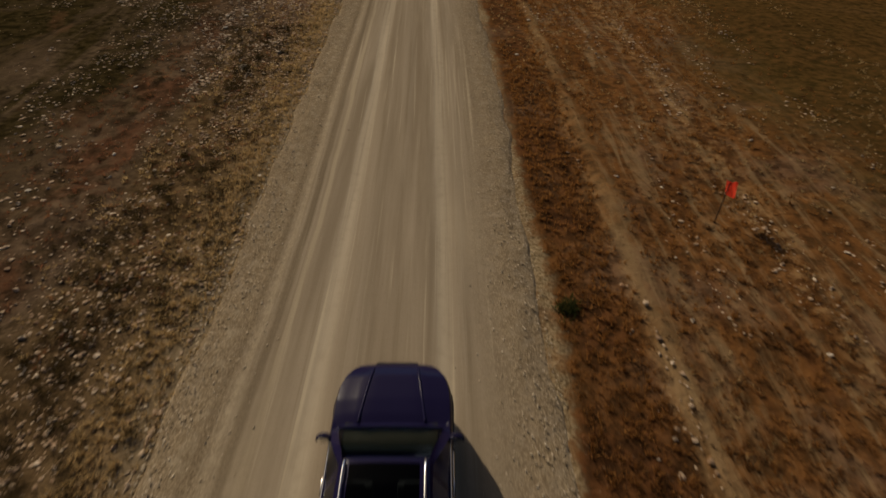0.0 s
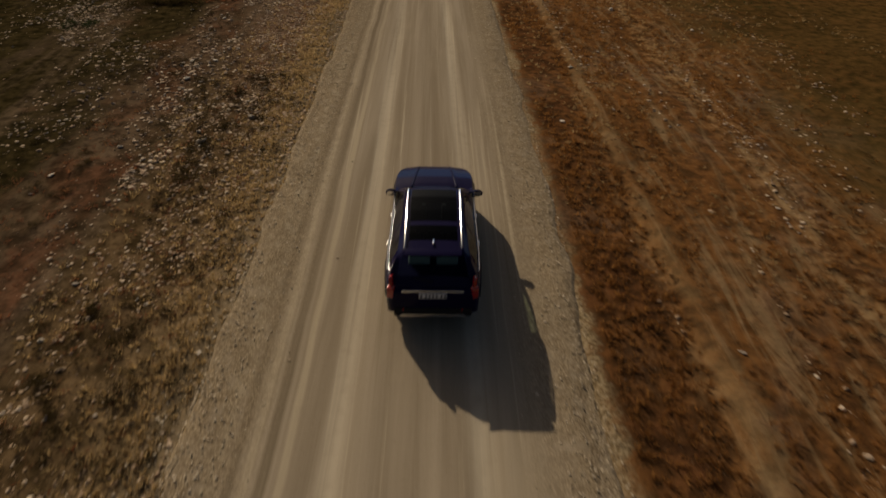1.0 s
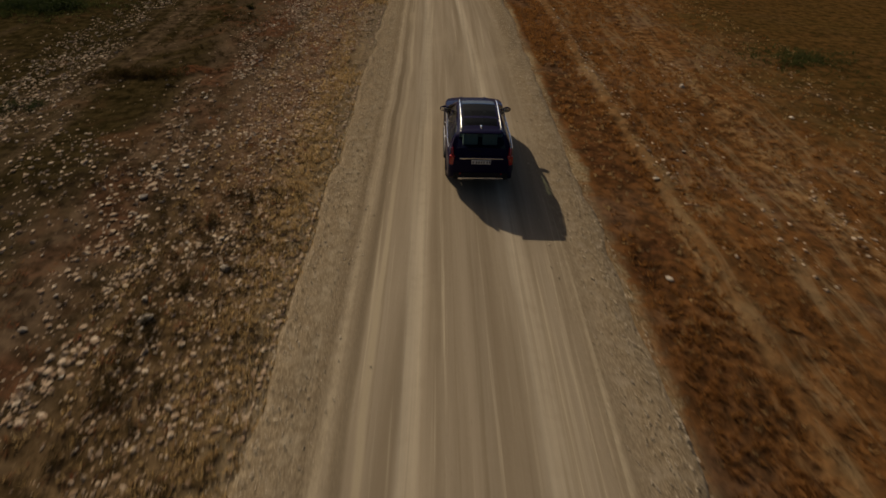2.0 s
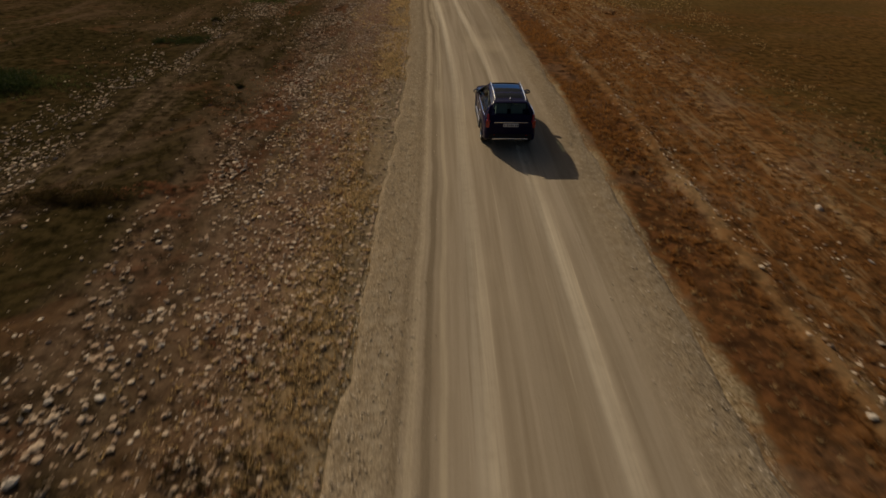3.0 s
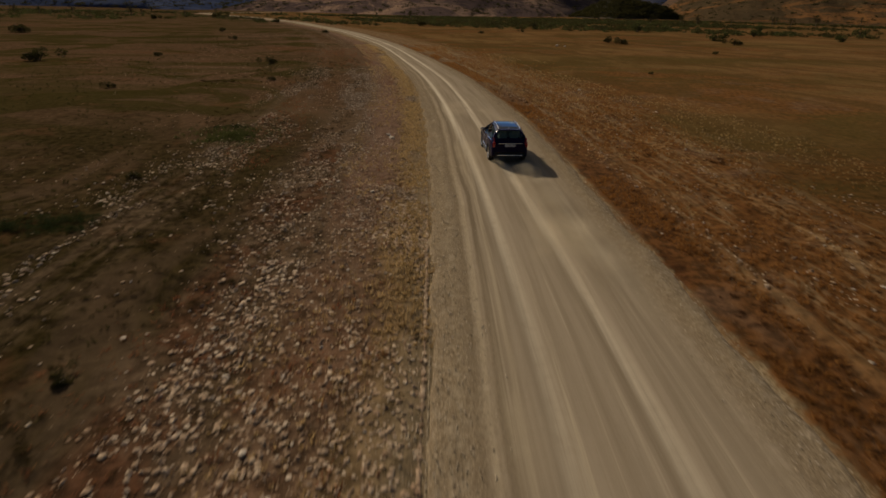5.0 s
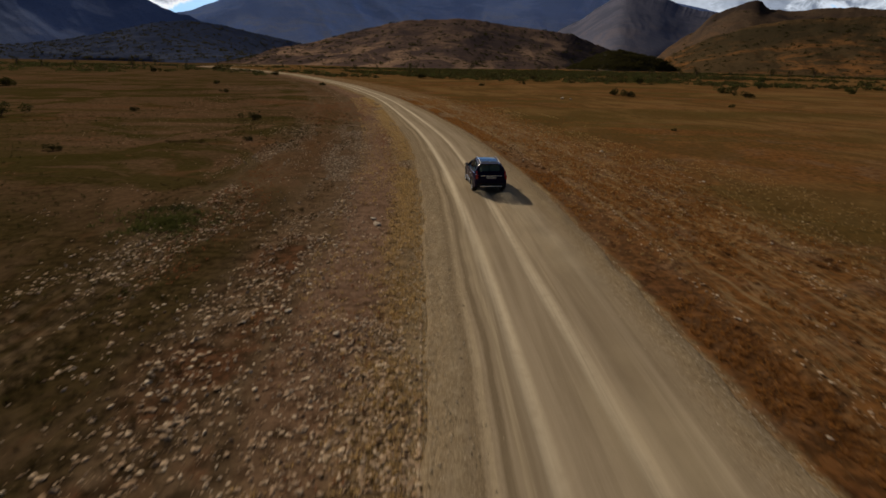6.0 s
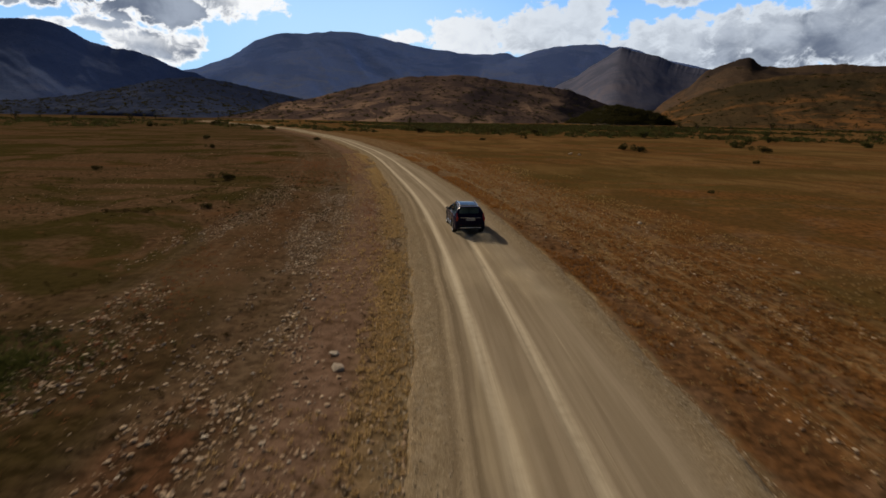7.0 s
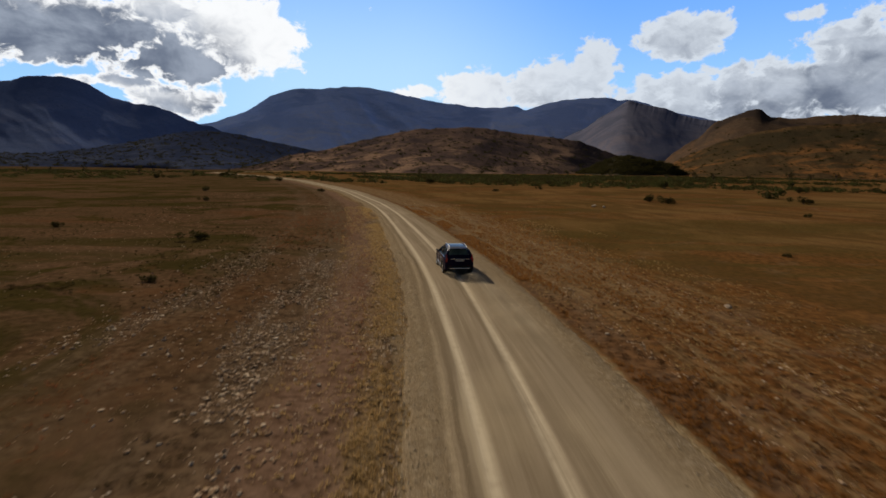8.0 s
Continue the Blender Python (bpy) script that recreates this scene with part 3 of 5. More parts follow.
def build_ridge(name, mat, label, pts, dist, near, depth, seed, rough, kind_name="mountain", power=1.15):
    """A range seen all along its crest: (degrees to the right of ahead, rise over distance)."""
    pts = np.array(pts)
    az = np.linspace(pts[0, 0], pts[-1, 0], 420)
    crest = np.interp(az, pts[:, 0], pts[:, 1])
    k = np.exp(-0.5 * (np.arange(-4, 5) / 1.0) ** 2)
    crest = np.convolve(np.pad(crest, 4, mode="edge"), k / k.sum(), "valid")
    tall = np.clip(crest / 0.05, 0, 1)
    crest = crest + (0.0010 * fbm(az * 1.3, az * 0, 4, seed) + 0.0004 * fbm(az * 9.0, az * 0, 3, seed + 1)) * tall
    rows = np.linspace(0, 1, 90)
    A, Q = np.meshgrid(az, rows)
    wide = np.exp(-0.5 * (np.arange(-30, 31) / 12.0) ** 2)
    soft = np.convolve(np.pad(crest, 30, mode="edge"), wide / wide.sum(), "valid")
    down = np.clip(1 - Q / 0.7, 0, 1)
    shift = A + (az[-1] - az[0]) * 0.05 * down * (1 + fbm(Q * 2.0, A * 0.05, 3, seed + 9))
    Cr = np.interp(shift, az, crest) * (1 - down) ** 8 + np.interp(shift, az, soft) * (1 - (1 - down) ** 8)
    toe = 1 - (1 - near) * (0.06 + 0.94 * np.clip(Cr / crest.max(), 0, 1))
    R = dist * (toe + (1 - toe) * np.clip(Q / 0.7, 0, 1)) + depth * np.clip((Q - 0.7) / 0.3, 0, 1)
    f = np.clip(Q / 0.7, 0, 1)
    back = np.clip((Q - 0.7) / 0.3, 0, 1)
    gully = fbm(A * 0.30 + 1.4 * f, f * 2.6 + 0.10 * A, 5, seed + 3, 0.5)
    prof = f**power * (1 - 0.55 * back)
    shape = prof + rough * (0.75 - np.abs(gully) * 1.2) * f * (1 - f) * 1.3 * (1 - back)
    Z = Cr * dist * shape - 6 * (1 - f)
    T = np.radians(A)
    co = np.stack([EYE[0] + R * np.sin(T), EYE[1] + R * np.cos(T), Z], -1).reshape(-1, 3)
    RIDGES[name] = co[(Q.ravel() > 0.03) & (Q.ravel() < 0.7) & (co[:, 2] > 1)]
    me = big_mesh(name, co, grid_quads(90, 420), mat, True)
    set_attr(me, "height", (np.clip(Z, 0, None) / (crest.max() * dist)).ravel())
    return tagged(new(name, me), label, kind_name, kind="structure")


build_ridge("mountain_range", MOUNT, "long forested mountain range with a flat crest, painted in haze blue-grey",
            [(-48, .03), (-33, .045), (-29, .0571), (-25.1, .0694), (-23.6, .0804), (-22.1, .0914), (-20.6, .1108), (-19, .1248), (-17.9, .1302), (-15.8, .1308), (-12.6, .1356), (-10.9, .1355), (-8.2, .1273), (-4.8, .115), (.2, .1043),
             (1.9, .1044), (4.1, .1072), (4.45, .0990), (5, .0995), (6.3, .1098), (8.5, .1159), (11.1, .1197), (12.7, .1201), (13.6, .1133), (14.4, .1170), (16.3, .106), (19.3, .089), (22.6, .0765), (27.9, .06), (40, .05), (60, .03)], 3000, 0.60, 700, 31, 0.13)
build_ridge("mountain_left", MOUNTL, "dark forested mountain with a rounded summit, painted in haze blue",
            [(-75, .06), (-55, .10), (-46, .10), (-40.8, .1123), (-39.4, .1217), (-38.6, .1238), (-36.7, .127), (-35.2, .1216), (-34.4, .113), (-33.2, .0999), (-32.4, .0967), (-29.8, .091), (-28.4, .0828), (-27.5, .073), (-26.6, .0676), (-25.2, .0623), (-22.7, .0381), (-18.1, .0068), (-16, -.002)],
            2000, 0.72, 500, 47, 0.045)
build_ridge("mountain_spur", SPUR, "slate mountain spur below a pointed peak, painted in haze blue",
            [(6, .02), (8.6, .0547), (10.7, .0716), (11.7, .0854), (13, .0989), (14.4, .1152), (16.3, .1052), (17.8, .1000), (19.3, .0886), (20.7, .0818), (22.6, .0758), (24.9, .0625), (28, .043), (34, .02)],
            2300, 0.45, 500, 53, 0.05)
build_ridge("foothill", FOOT, "dark wooded foothill with painted haze with a few pale clearings",
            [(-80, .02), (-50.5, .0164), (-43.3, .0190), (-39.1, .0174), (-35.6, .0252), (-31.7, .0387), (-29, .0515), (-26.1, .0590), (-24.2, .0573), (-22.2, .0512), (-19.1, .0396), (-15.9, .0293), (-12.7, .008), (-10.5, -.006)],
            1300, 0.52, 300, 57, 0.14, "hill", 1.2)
build_ridge("hill_back", HILLB, "brown hill with a small knoll on its crest",
            [(15.5, -.004), (17.2, .004), (18.5, .0302), (20.8, .0577), (21.9, .0805), (23.4, .0888), (24.5, .0965), (25, .0985), (25.5, .0972), (26.3, .0840), (28.6, .083), (29.4, .0849), (31.7, .0855), (34.2, .0803), (42, .085), (55, .07), (75, .03)],
            1100, 0.52, 300, 63, 0.10, "hill", 1.3)
build_ridge("hill_middle", HILL, "rocky brown hill with pale slopes and dark scrub",
            [(-24.5, -.004), (-20.2, .013), (-18.6, .0246), (-15.9, .0321), (-13.8, .0405), (-11.5, .0518), (-8.2, .0643), (-5.9, .0735), (-3.1, .0751), (-.9, .0764), (2, .0728), (5.3, .0633), (8.6, .0576), (10.2, .0519), (12.9, .0339), (15.6, .0191), (18.6, .0084), (21.1, -.004)],
            820, 0.58, 240, 79, 0.11, "hill", 1.35)
build_ridge("hill_right", HILLR, "ochre hill slope with dark shrubs and bare scars",
            [(16.5, -.004), (17.7, .002), (19, .0228), (22.2, .0493), (25.3, .0647), (27.8, .0718), (31, .0755), (34.2, .0747), (42, .075), (55, .06), (75, .02)],
            800, 0.60, 240, 67, 0.13, "hill", 1.3)
build_ridge("wooded_rise", WOOD, "low rise covered in dark woods",
            [(9.4, -.004), (11.2, .0121), (13, .0273), (14.5, .0322), (16.6, .0247), (18.6, .0174), (20.6, -.004)], 640, 0.85, 120, 71, 0.16, "hill", 0.9)

# clouds: degrees right, degrees up, half width, half height, cover, darkness
CLOUDS = [(-37, 10.8, 11.5, 3.4, 1.1, 1.7), (-40, 15.0, 9.0, 3.0, 1.0, 0.6), (-28, 8.8, 6.0, 2.2, 1.0, 1.6), (-28, 5.6, 5.0, 1.6, 0.95, 0.9), (-22.5, 11.6, 6.2, 4.2, 1.05, 0.1), (-30, 13.4, 4.0, 2.0, 0.9, 0.7),
          (-33, 7.0, 6.0, 0.7, 0.6, 0.0), (0.0, 7.3, 5.2, 2.5, 0.9, 0.2), (6.5, 7.5, 5.6, 2.9, 1.0, 0.35), (11.3, 9.2, 2.6, 3.0, 0.95, 0.25), (18.6, 11.8, 4.8, 2.5, 1.05, 0.5),
          (18.5, 6.2, 5.6, 3.1, 1.0, 0.5), (26.8, 6.4, 6.8, 4.0, 1.1, 0.9), (33.0, 8.2, 5.4, 5.4, 1.1, 0.95), (28, 12.6, 2.2, 0.7, 0.5, 0.1), (-6, 7.3, 3.4, 0.9, 0.7, 0.1),
          (45, 9, 8, 4, 0.9, 0.5), (58, 7, 8, 4, 0.9, 0.5), (-52, 9, 8, 4, 0.9, 0.8), (-63, 7, 6, 3, 0.9, 0.6)]


def build_sky():
    az, el = np.linspace(-80, 80, 640), np.linspace(-1.5, 17.6, 110)
    A, E = np.meshgrid(az, el)
    cover, shade = np.zeros_like(A) - 0.35, np.zeros_like(A)
    for ca, ce, wa, we, k, dk in CLOUDS:
        g = np.exp(-(((A - ca) / wa) ** 2 + ((E - ce) / we) ** 2) ** 1.3)
        cover = np.maximum(cover, k * (1.55 * g - 0.35))
        low = np.clip(0.5 - (E - ce) / (1.6 * we), 0, 1)
        shade = np.maximum(shade, dk * np.clip(g * 1.6, 0, 1) * (0.35 + 0.65 * low))
    R, T = 4500.0, np.radians(A)
    co = np.stack([EYE[0] + R * np.sin(T), EYE[1] + R * np.cos(T), 6.6 + R * np.tan(np.radians(E))], -1).reshape(-1, 3)
    me = big_mesh("backdrop", co, grid_quads(110, 640), SKY, True)
    set_uv(me, "deg", np.stack([A, E], -1).reshape(-1, 2))
    set_attr(me, "cover", cover)
    set_attr(me, "shade", shade)
    return tagged(new("backdrop", me), "blue sky with white and grey cumulus clouds", "sky", kind="structure")


build_sky()


# ---- the car ----
def slab(bm, size, at, bevel=0.0, turn=(0, 0, 0), seg=2):
    """A box with rounded edges, added to bm."""
    r = bmesh.ops.create_cube(bm, size=1.0, matrix=pose(*at, *turn) @ Matrix.Diagonal((*size, 1)))
    if bevel:
        es = list({e for v in r["verts"] for e in v.link_edges})
        bmesh.ops.bevel(bm, geom=es, offset=bevel, segments=seg, affect="EDGES", profile=0.6)
    return bm


def tube(bm, pts, r, n=8):
    """A round bar along pts."""
    rings = []
    for i, p in enumerate(pts):
        p = Vector(p)
        d = (Vector(pts[min(i + 1, len(pts) - 1)]) - Vector(pts[max(i - 1, 0)])).normalized()
        q = d.to_track_quat("Z", "Y")
        rings.append([bm.verts.new(p + q @ Vector((r * math.cos(a * 2 * math.pi / n), r * math.sin(a * 2 * math.pi / n), 0))) for a in range(n)])
    for a, b in zip(rings, rings[1:]):
        for k in range(n):
            bm.faces.new((a[k], a[(k + 1) % n], b[(k + 1) % n], b[k]))
    bm.faces.new(rings[0][::-1])
    bm.faces.new(rings[-1])
    return bm


def lathe(bm, prof, n=40, caps=False):
    """Turns (x, radius) pairs about the x axis."""
    rings = [[bm.verts.new((x, r * math.cos(k * 2 * math.pi / n), r * math.sin(k * 2 * math.pi / n))) for k in range(n)] for x, r in prof]
    for a, b in zip(rings, rings[1:]):
        for k in range(n):
            bm.faces.new((a[k], a[(k + 1) % n], b[(k + 1) % n], b[k]))
    if caps:
        bm.faces.new(rings[0])
        bm.faces.new(rings[-1][::-1])
    return bm


def between(y, table):
    t = np.array(table)
    return float(np.interp(y, t[:, 0], t[:, 1]))


WIDTH = [(-2.475, .74), (-2.43, .82), (-2.3, .885), (-1.9, .935), (-1.4, .955), (0, .945), (1.5, .955), (1.8, .935), (2.05, .865), (2.24, .755), (2.38, .60), (2.475, .34)]
BELT = [(-2.475, 1.00), (-2.4, 1.07), (-2.1, 1.11), (-1.4, 1.11), (0, 1.06), (0.95, 1.055), (1.5, 1.03), (2.0, .955), (2.3, .855), (2.475, .72)]
SILL = [(-2.475, .52), (-2.3, .36), (-1.9, .30), (1.9, .28), (2.3, .30), (2.475, .40)]
ROOF = [(-2.4, 1.09), (-2.3, 1.239), (-2.14, 1.471), (-2.04, 1.583), (-1.95, 1.625), (-1.5, 1.671), (-0.8, 1.708), (-0.3, 1.708), (0.08, 1.662), (0.45, 1.471), (0.98, 1.099), (1.06, 1.05)]
ROOFW = [(-2.40, .74), (-2.25, .66), (-2.05, .585), (-1.6, .575), (-0.5, .585), (0.1, .585), (0.3, .63), (0.6, .72), (1.06, .82)]
AXLES = (-1.45, 1.53)
WHEEL_R = 0.375


def arch(y):
    z = 0.0
    for ax in AXLES:
        d = 0.45**2 - (y - ax) ** 2
        if d > 0:
            z = max(z, WHEEL_R + math.sqrt(d))
    return z


def build_body(car):
    bm = bmesh.new()
    ys = np.concatenate([[-2.475, -2.455], np.arange(-2.42, 2.43, 0.055), [2.45, 2.475]])
    rings = []
    for y in ys:
        w, belt, sill = between(y, WIDTH), between(y, BELT), between(y, SILL)
        low = max(sill, arch(y))
        crown = between(y, [(-2.475, .01), (0.9, .02), (1.2, .055), (2.2, .05), (2.475, .01)])
        top = belt - 0.06
        h = [(0, sill), (0.60 * w, sill), (0.61 * w, low), (0.955 * w, low), (0.99 * w, low + 0.05 * (top - low)), (w, low + 0.45 * (top - low)),
             (0.985 * w, low + 0.74 * (top - low)), (0.982 * w, top), (0.945 * w, belt), (0.80 * w, belt + crown * 0.45), (0.62 * w, belt + crown * 0.72), (0.56 * w, belt + crown * 1.0), (0.3 * w, belt + crown * 0.96), (0, belt + crown)]
        ring = [bm.verts.new((x, y, z)) for x, z in h] + [bm.verts.new((-x, y, z)) for x, z in h[-2:0:-1]]
        rings.append(ring)
    n = len(rings[0])
    for a, b in zip(rings, rings[1:]):
        for k in range(n):
            bm.faces.new((a[k], a[(k + 1) % n], b[(k + 1) % n], b[k]))
    bm.faces.new(rings[0])
    bm.faces.new(rings[-1])
    return part("body", bm, PAINT, car, "dark navy metallic body shell")


def build_greenhouse(car):
    """Pillars, roof and panes of one shell, cut along their edges."""
    ys = np.array(sorted(set(np.round(np.concatenate([np.arange(-2.40, 1.07, 0.05), [-2.28, -2.02, -1.70, -1.27, -1.14, 0.03, 0.12, 0.94]]), 3))))
    cols = []
    for y in ys:
        zt, wt, belt = between(y, ROOF), between(y, ROOFW), between(y, BELT)
        base = between(y, WIDTH) * 0.945
        top = max(zt - 0.11, belt + 0.02)
        k = max(0.0, min(1.0, (top - belt) / 0.5))
        xs = wt + 0.055 + (1 - k) * max(0.0, base - wt - 0.055)
        h = [(0, zt + .012), (.3 * wt, zt + .010), (.6 * wt, zt + .004), (.80 * wt, zt - .004), (.90 * wt, zt - .014), (wt, zt - .035), (wt + 0.035, max(zt - .075, belt + .01)), (xs, top),
             (xs + (base - xs) * 0.88, belt + min(0.05, (top - belt) * 0.5)), (base, belt - .012)]
        cols.append([(-x, y, z) for x, z in h[:0:-1]] + [(x, y, z) for x, z in h])
    nc, mid = len(cols[0]), len(cols[0]) // 2
    groups = {}

    def which(yc, j):
        a = abs(j + 0.5 - mid)
        if a < 5 and 0.12 < yc < 0.94:
            return "windscreen"
        if a < 5 and -2.28 < yc < -2.02:
            return "rear_window"
        if a < 3 and -1.14 < yc < 0.03:
            return "sunroof_front"
        if a < 3 and -1.70 < yc < -1.27:
            return "sunroof_rear"
        s = "left" if j + 0.5 < mid else "right"
        if 7 < a < 8:
            if 0.0 < yc < 0.68:
                return "front_window_" + s
            if -0.98 < yc < -0.08:
                return "rear_door_window_" + s
            if -1.85 < yc < -1.08:
                return "quarter_window_" + s
        return "frame"

    for i in range(len(ys) - 1):
        for j in range(nc - 1):
            groups.setdefault(which((ys[i] + ys[i + 1]) / 2, j), []).append((i, j))
    frame_ob = None
    for g in ["frame"] + sorted(k for k in groups if k != "frame"):
        bm, made = bmesh.new(), {}
        for i, j in groups[g]:
            f = []
            for a, b in ((i, j), (i, j + 1), (i + 1, j + 1), (i + 1, j)):
                if (a, b) not in made:
                    made[a, b] = bm.verts.new(cols[a][b])
                f.append(made[a, b])
            bm.faces.new(f)
        name = "roof_frame" if g == "frame" else ("roof_pane" if g.startswith("sunroof") else g.replace("_left", "").replace("_right", ""))
        ob = part(name, bm, PAINT if g == "frame" else ROOFGLASS if g.startswith("sunroof") else GLASS, frame_ob if g != "frame" else car,
                  "navy roof and pillars" if g == "frame" else "dark tinted glass pane")
        if g == "frame":
            frame_ob = ob
    return frame_ob


def build_wheel(car, x, y):
    """Hub at the origin, outer face towards x."""
    s = 1 if x > 0 else -1
    wheel = new("wheel")
    wheel.parent = car
    wheel.empty_display_size = 0.1
    bm = lathe(bmesh.new(), [(-.115, .255), (-.125, .30), (-.120, .345), (-.085, .370), (-.03, .375), (.03, .375), (.085, .370), (.120, .345), (.125, .30), (.115, .255), (-.115, .255)], 44)
    part("tyre", bm, RUBBER, wheel, "dusty black tyre")
    bm = lathe(bmesh.new(), [(s * .118, .255), (s * .105, .235), (s * .03, .225), (-s * .115, .25)], 40)
    lathe(bm, [(s * .085, .001), (s * .09, .05), (s * .075, .07), (s * .04, .075)], 20)
    for k in range(5):
        for d in (-0.13, 0.13):
            a = k * 2 * math.pi / 5 + d
            slab(bm, (.035, .19, .040), (s * .078, .145 * math.cos(a), .145 * math.sin(a)), 0.008, (math.degrees(a), 0, 0), 1)
    part("rim", bm, ALLOY, wheel, "five-spoke alloy rim")
    return wheel


def build_mirror(car, s):
    bm = bmesh.new()
    bmesh.ops.create_uvsphere(bm, u_segments=16, v_segments=10, radius=1.0, matrix=pose(s * 0.985, 0.73, 1.135) @ Matrix.Diagonal((.125, .085, .085, 1)))
    for v in bm.verts:
        if v.co.y < 0.70:
            v.co.y = 0.70
    mir = part("mirror", bm, PAINT, car, "navy door mirror")
    part("arm", slab(bmesh.new(), (.12, .05, .035), (s * 0.895, .745, 1.065), 0.012), TRIM, mir, "black mirror arm")
    part("mirror_glass", slab(bmesh.new(), (.17, .006, .10), (s * 0.985, .696, 1.135), 0.002), CHROME, mir, "silvered mirror glass")


def build_car():
    car = tagged(new("suv_car"), "dark navy five-door off-road estate car with roof rails on gravel", "car")
    build_body(car)
    roof = build_greenhouse(car)
    for s in (-1, 1):
        pts = [(s * (between(y, ROOFW) - 0.045), y, between(y, ROOF) + dz) for y, dz in ((-1.90, .0), (-1.80, .035), (-1.3, .045), (-.6, .042), (-.1, .045), (.0, .04), (.07, .0))]
        part("roof_rail", tube(bmesh.new(), pts, 0.016), CHROME, car, "silver roof rail")
        trim_pts = [(s * (between(y, WIDTH) * 0.945 + .004), y, between(y, BELT) + .012) for y in np.arange(-1.95, .86, .12)]
        part("window_trim", tube(bmesh.new(), trim_pts, 0.012, 6), CHROME, car, "bright window trim")
        side_pts = [(s * (between(y, WIDTH) + .004), y, .48) for y in np.arange(-.9, 1.0, .2)]
        part("door_strip", tube(bmesh.new(), side_pts, 0.022, 6), CHROME, car, "bright lower door strip")
        sill_pts = [(s * (between(y, WIDTH) - .012), y, .33) for y in np.arange(-.95, 1.06, .2)]
        part("sill", tube(bmesh.new(), sill_pts, 0.055, 8), TRIM, car, "black sill cladding")
        for ax in AXLES:
            a0 = [(s * (between(ax + .46 * math.cos(t), WIDTH) - .002), ax + .46 * math.cos(t), WHEEL_R + .46 * math.sin(t)) for t in np.linspace(0.05, math.pi - .05, 17)]
            part("arch_trim", tube(bmesh.new(), a0, 0.024, 6), TRIM, car, "black wheel-arch trim")
        for y0, y1 in ((.95, -.03), (-.03, -1.02)):
            seam = [(s * (between(y1, WIDTH) + .001), y1, z) for z in (.42, .6, .8, 1.0)]
            part("door_seam", tube(bmesh.new(), seam, 0.006, 4), TRIM, car)
            part("door_handle", slab(bmesh.new(), (.03, .17, .03), (s * (between(y1, WIDTH) - .003), y1 + .14, .93), .01), CHROME, car, "bright door handle")
        build_mirror(car, s)
        bm = bmesh.new()
        slab(bm, (.15, .13, .26), (s * .775, -2.385, .975), .035, (0, 0, s * 24))
        slab(bm, (.070, .09, .26), (s * .775, -2.335, 1.17), .03, (-18, s * 9, s * 18))
        part("tail_lamp", bm, REDLIGHT, car, "tall red tail lamp")
        part("rear_reflector", slab(bmesh.new(), (.16, .02, .04), (s * .62, -2.475, .60), .008, (0, 0, s * 14)), REDLIGHT, car, "red reflector")
        part("headlamp", slab(bmesh.new(), (.32, .18, .12), (s * .63, 2.16, .80), .04, (10, 0, -s * 32)), CLEARLIGHT, car, "clear headlamp")
        for ax in AXLES:
            w = build_wheel(car, s, ax)
            w.location = (s * 0.815, ax, WHEEL_R)
            WHEELS.append(w)
        crease = [(s * between(y, [(1.0, .52), (2.3, .36)]), y, between(y, BELT) + .046) for y in np.arange(1.05, 2.2, .07)]
        part("bonnet_crease", tube(bmesh.new(), crease, 0.026, 10), PAINT, car)
    part("rear_bumper", slab(bmesh.new(), (1.50, .12, .22), (0, -2.44, .53), .05), TRIM, car, "black lower rear bumper")
    part("skid_plate", slab(bmesh.new(), (1.24, .05, .055), (0, -2.505, .475), .018), CHROME, car, "silver rear skid plate")
    part("tailgate_strip", slab(bmesh.new(), (1.16, .025, .028), (0, -2.462, 1.045), .009), CHROME, car, "bright tailgate strip")
    plate = part("number_plate", slab(bmesh.new(), (.52, .018, .115), (0, -2.487, .955), .006), PLATE, car, "white rear number plate")
    x = -.215
    for k in range(7):
        part("plate_bar", slab(bmesh.new(), (.036, .004, .066), (x, -2.4975, .955), .001), INK, plate)
        x += .066 if k not in (0, 4) else .09
    part("spoiler", slab(bmesh.new(), (1.06, .18, .035), (0, -2.03, 1.628), .014, (8, 0, 0)), PAINT, car, "navy roof spoiler")
    part("brake_lamp", slab(bmesh.new(), (.30, .012, .018), (0, -2.125, 1.612), .004), TRIM, car, "dark unlit high brake lamp")
    fin = bmesh.new()
    slab(fin, (.03, .14, .055), (0, -1.80, 1.675), .012, (-8, 0, 0))
    part("antenna_fin", fin, CHROME, car, "bright roof antenna fin")
    part("wiper", tube(bmesh.new(), [(0, -2.365, 1.20), (-.18, -2.345, 1.235), (-.36, -2.325, 1.25)], .011, 6), TRIM, car, "black rear wiper")
    part("grille", slab(bmesh.new(), (.74, .05, .26), (0, 2.450, .64), .03), TRIM, car, "black front grille")
    part("front_bumper", slab(bmesh.new(), (1.25, .14, .16), (0, 2.40, .42), .05), TRIM, car, "black lower front bumper")
    part("cowl", slab(bmesh.new(), (1.42, .11, .02), (0, 1.02, 1.066), .008, (-18, 0, 0)), CABIN, car, "black windscreen cowl")
    part("cabin_floor", slab(bmesh.new(), (1.50, 3.0, .05), (0, -.7, 1.03), .01), CABIN, car, "charcoal cabin lining")
    part("dashboard", slab(bmesh.new(), (1.42, .34, .14), (0, .68, 1.09), .05), CABIN, car, "charcoal dashboard")
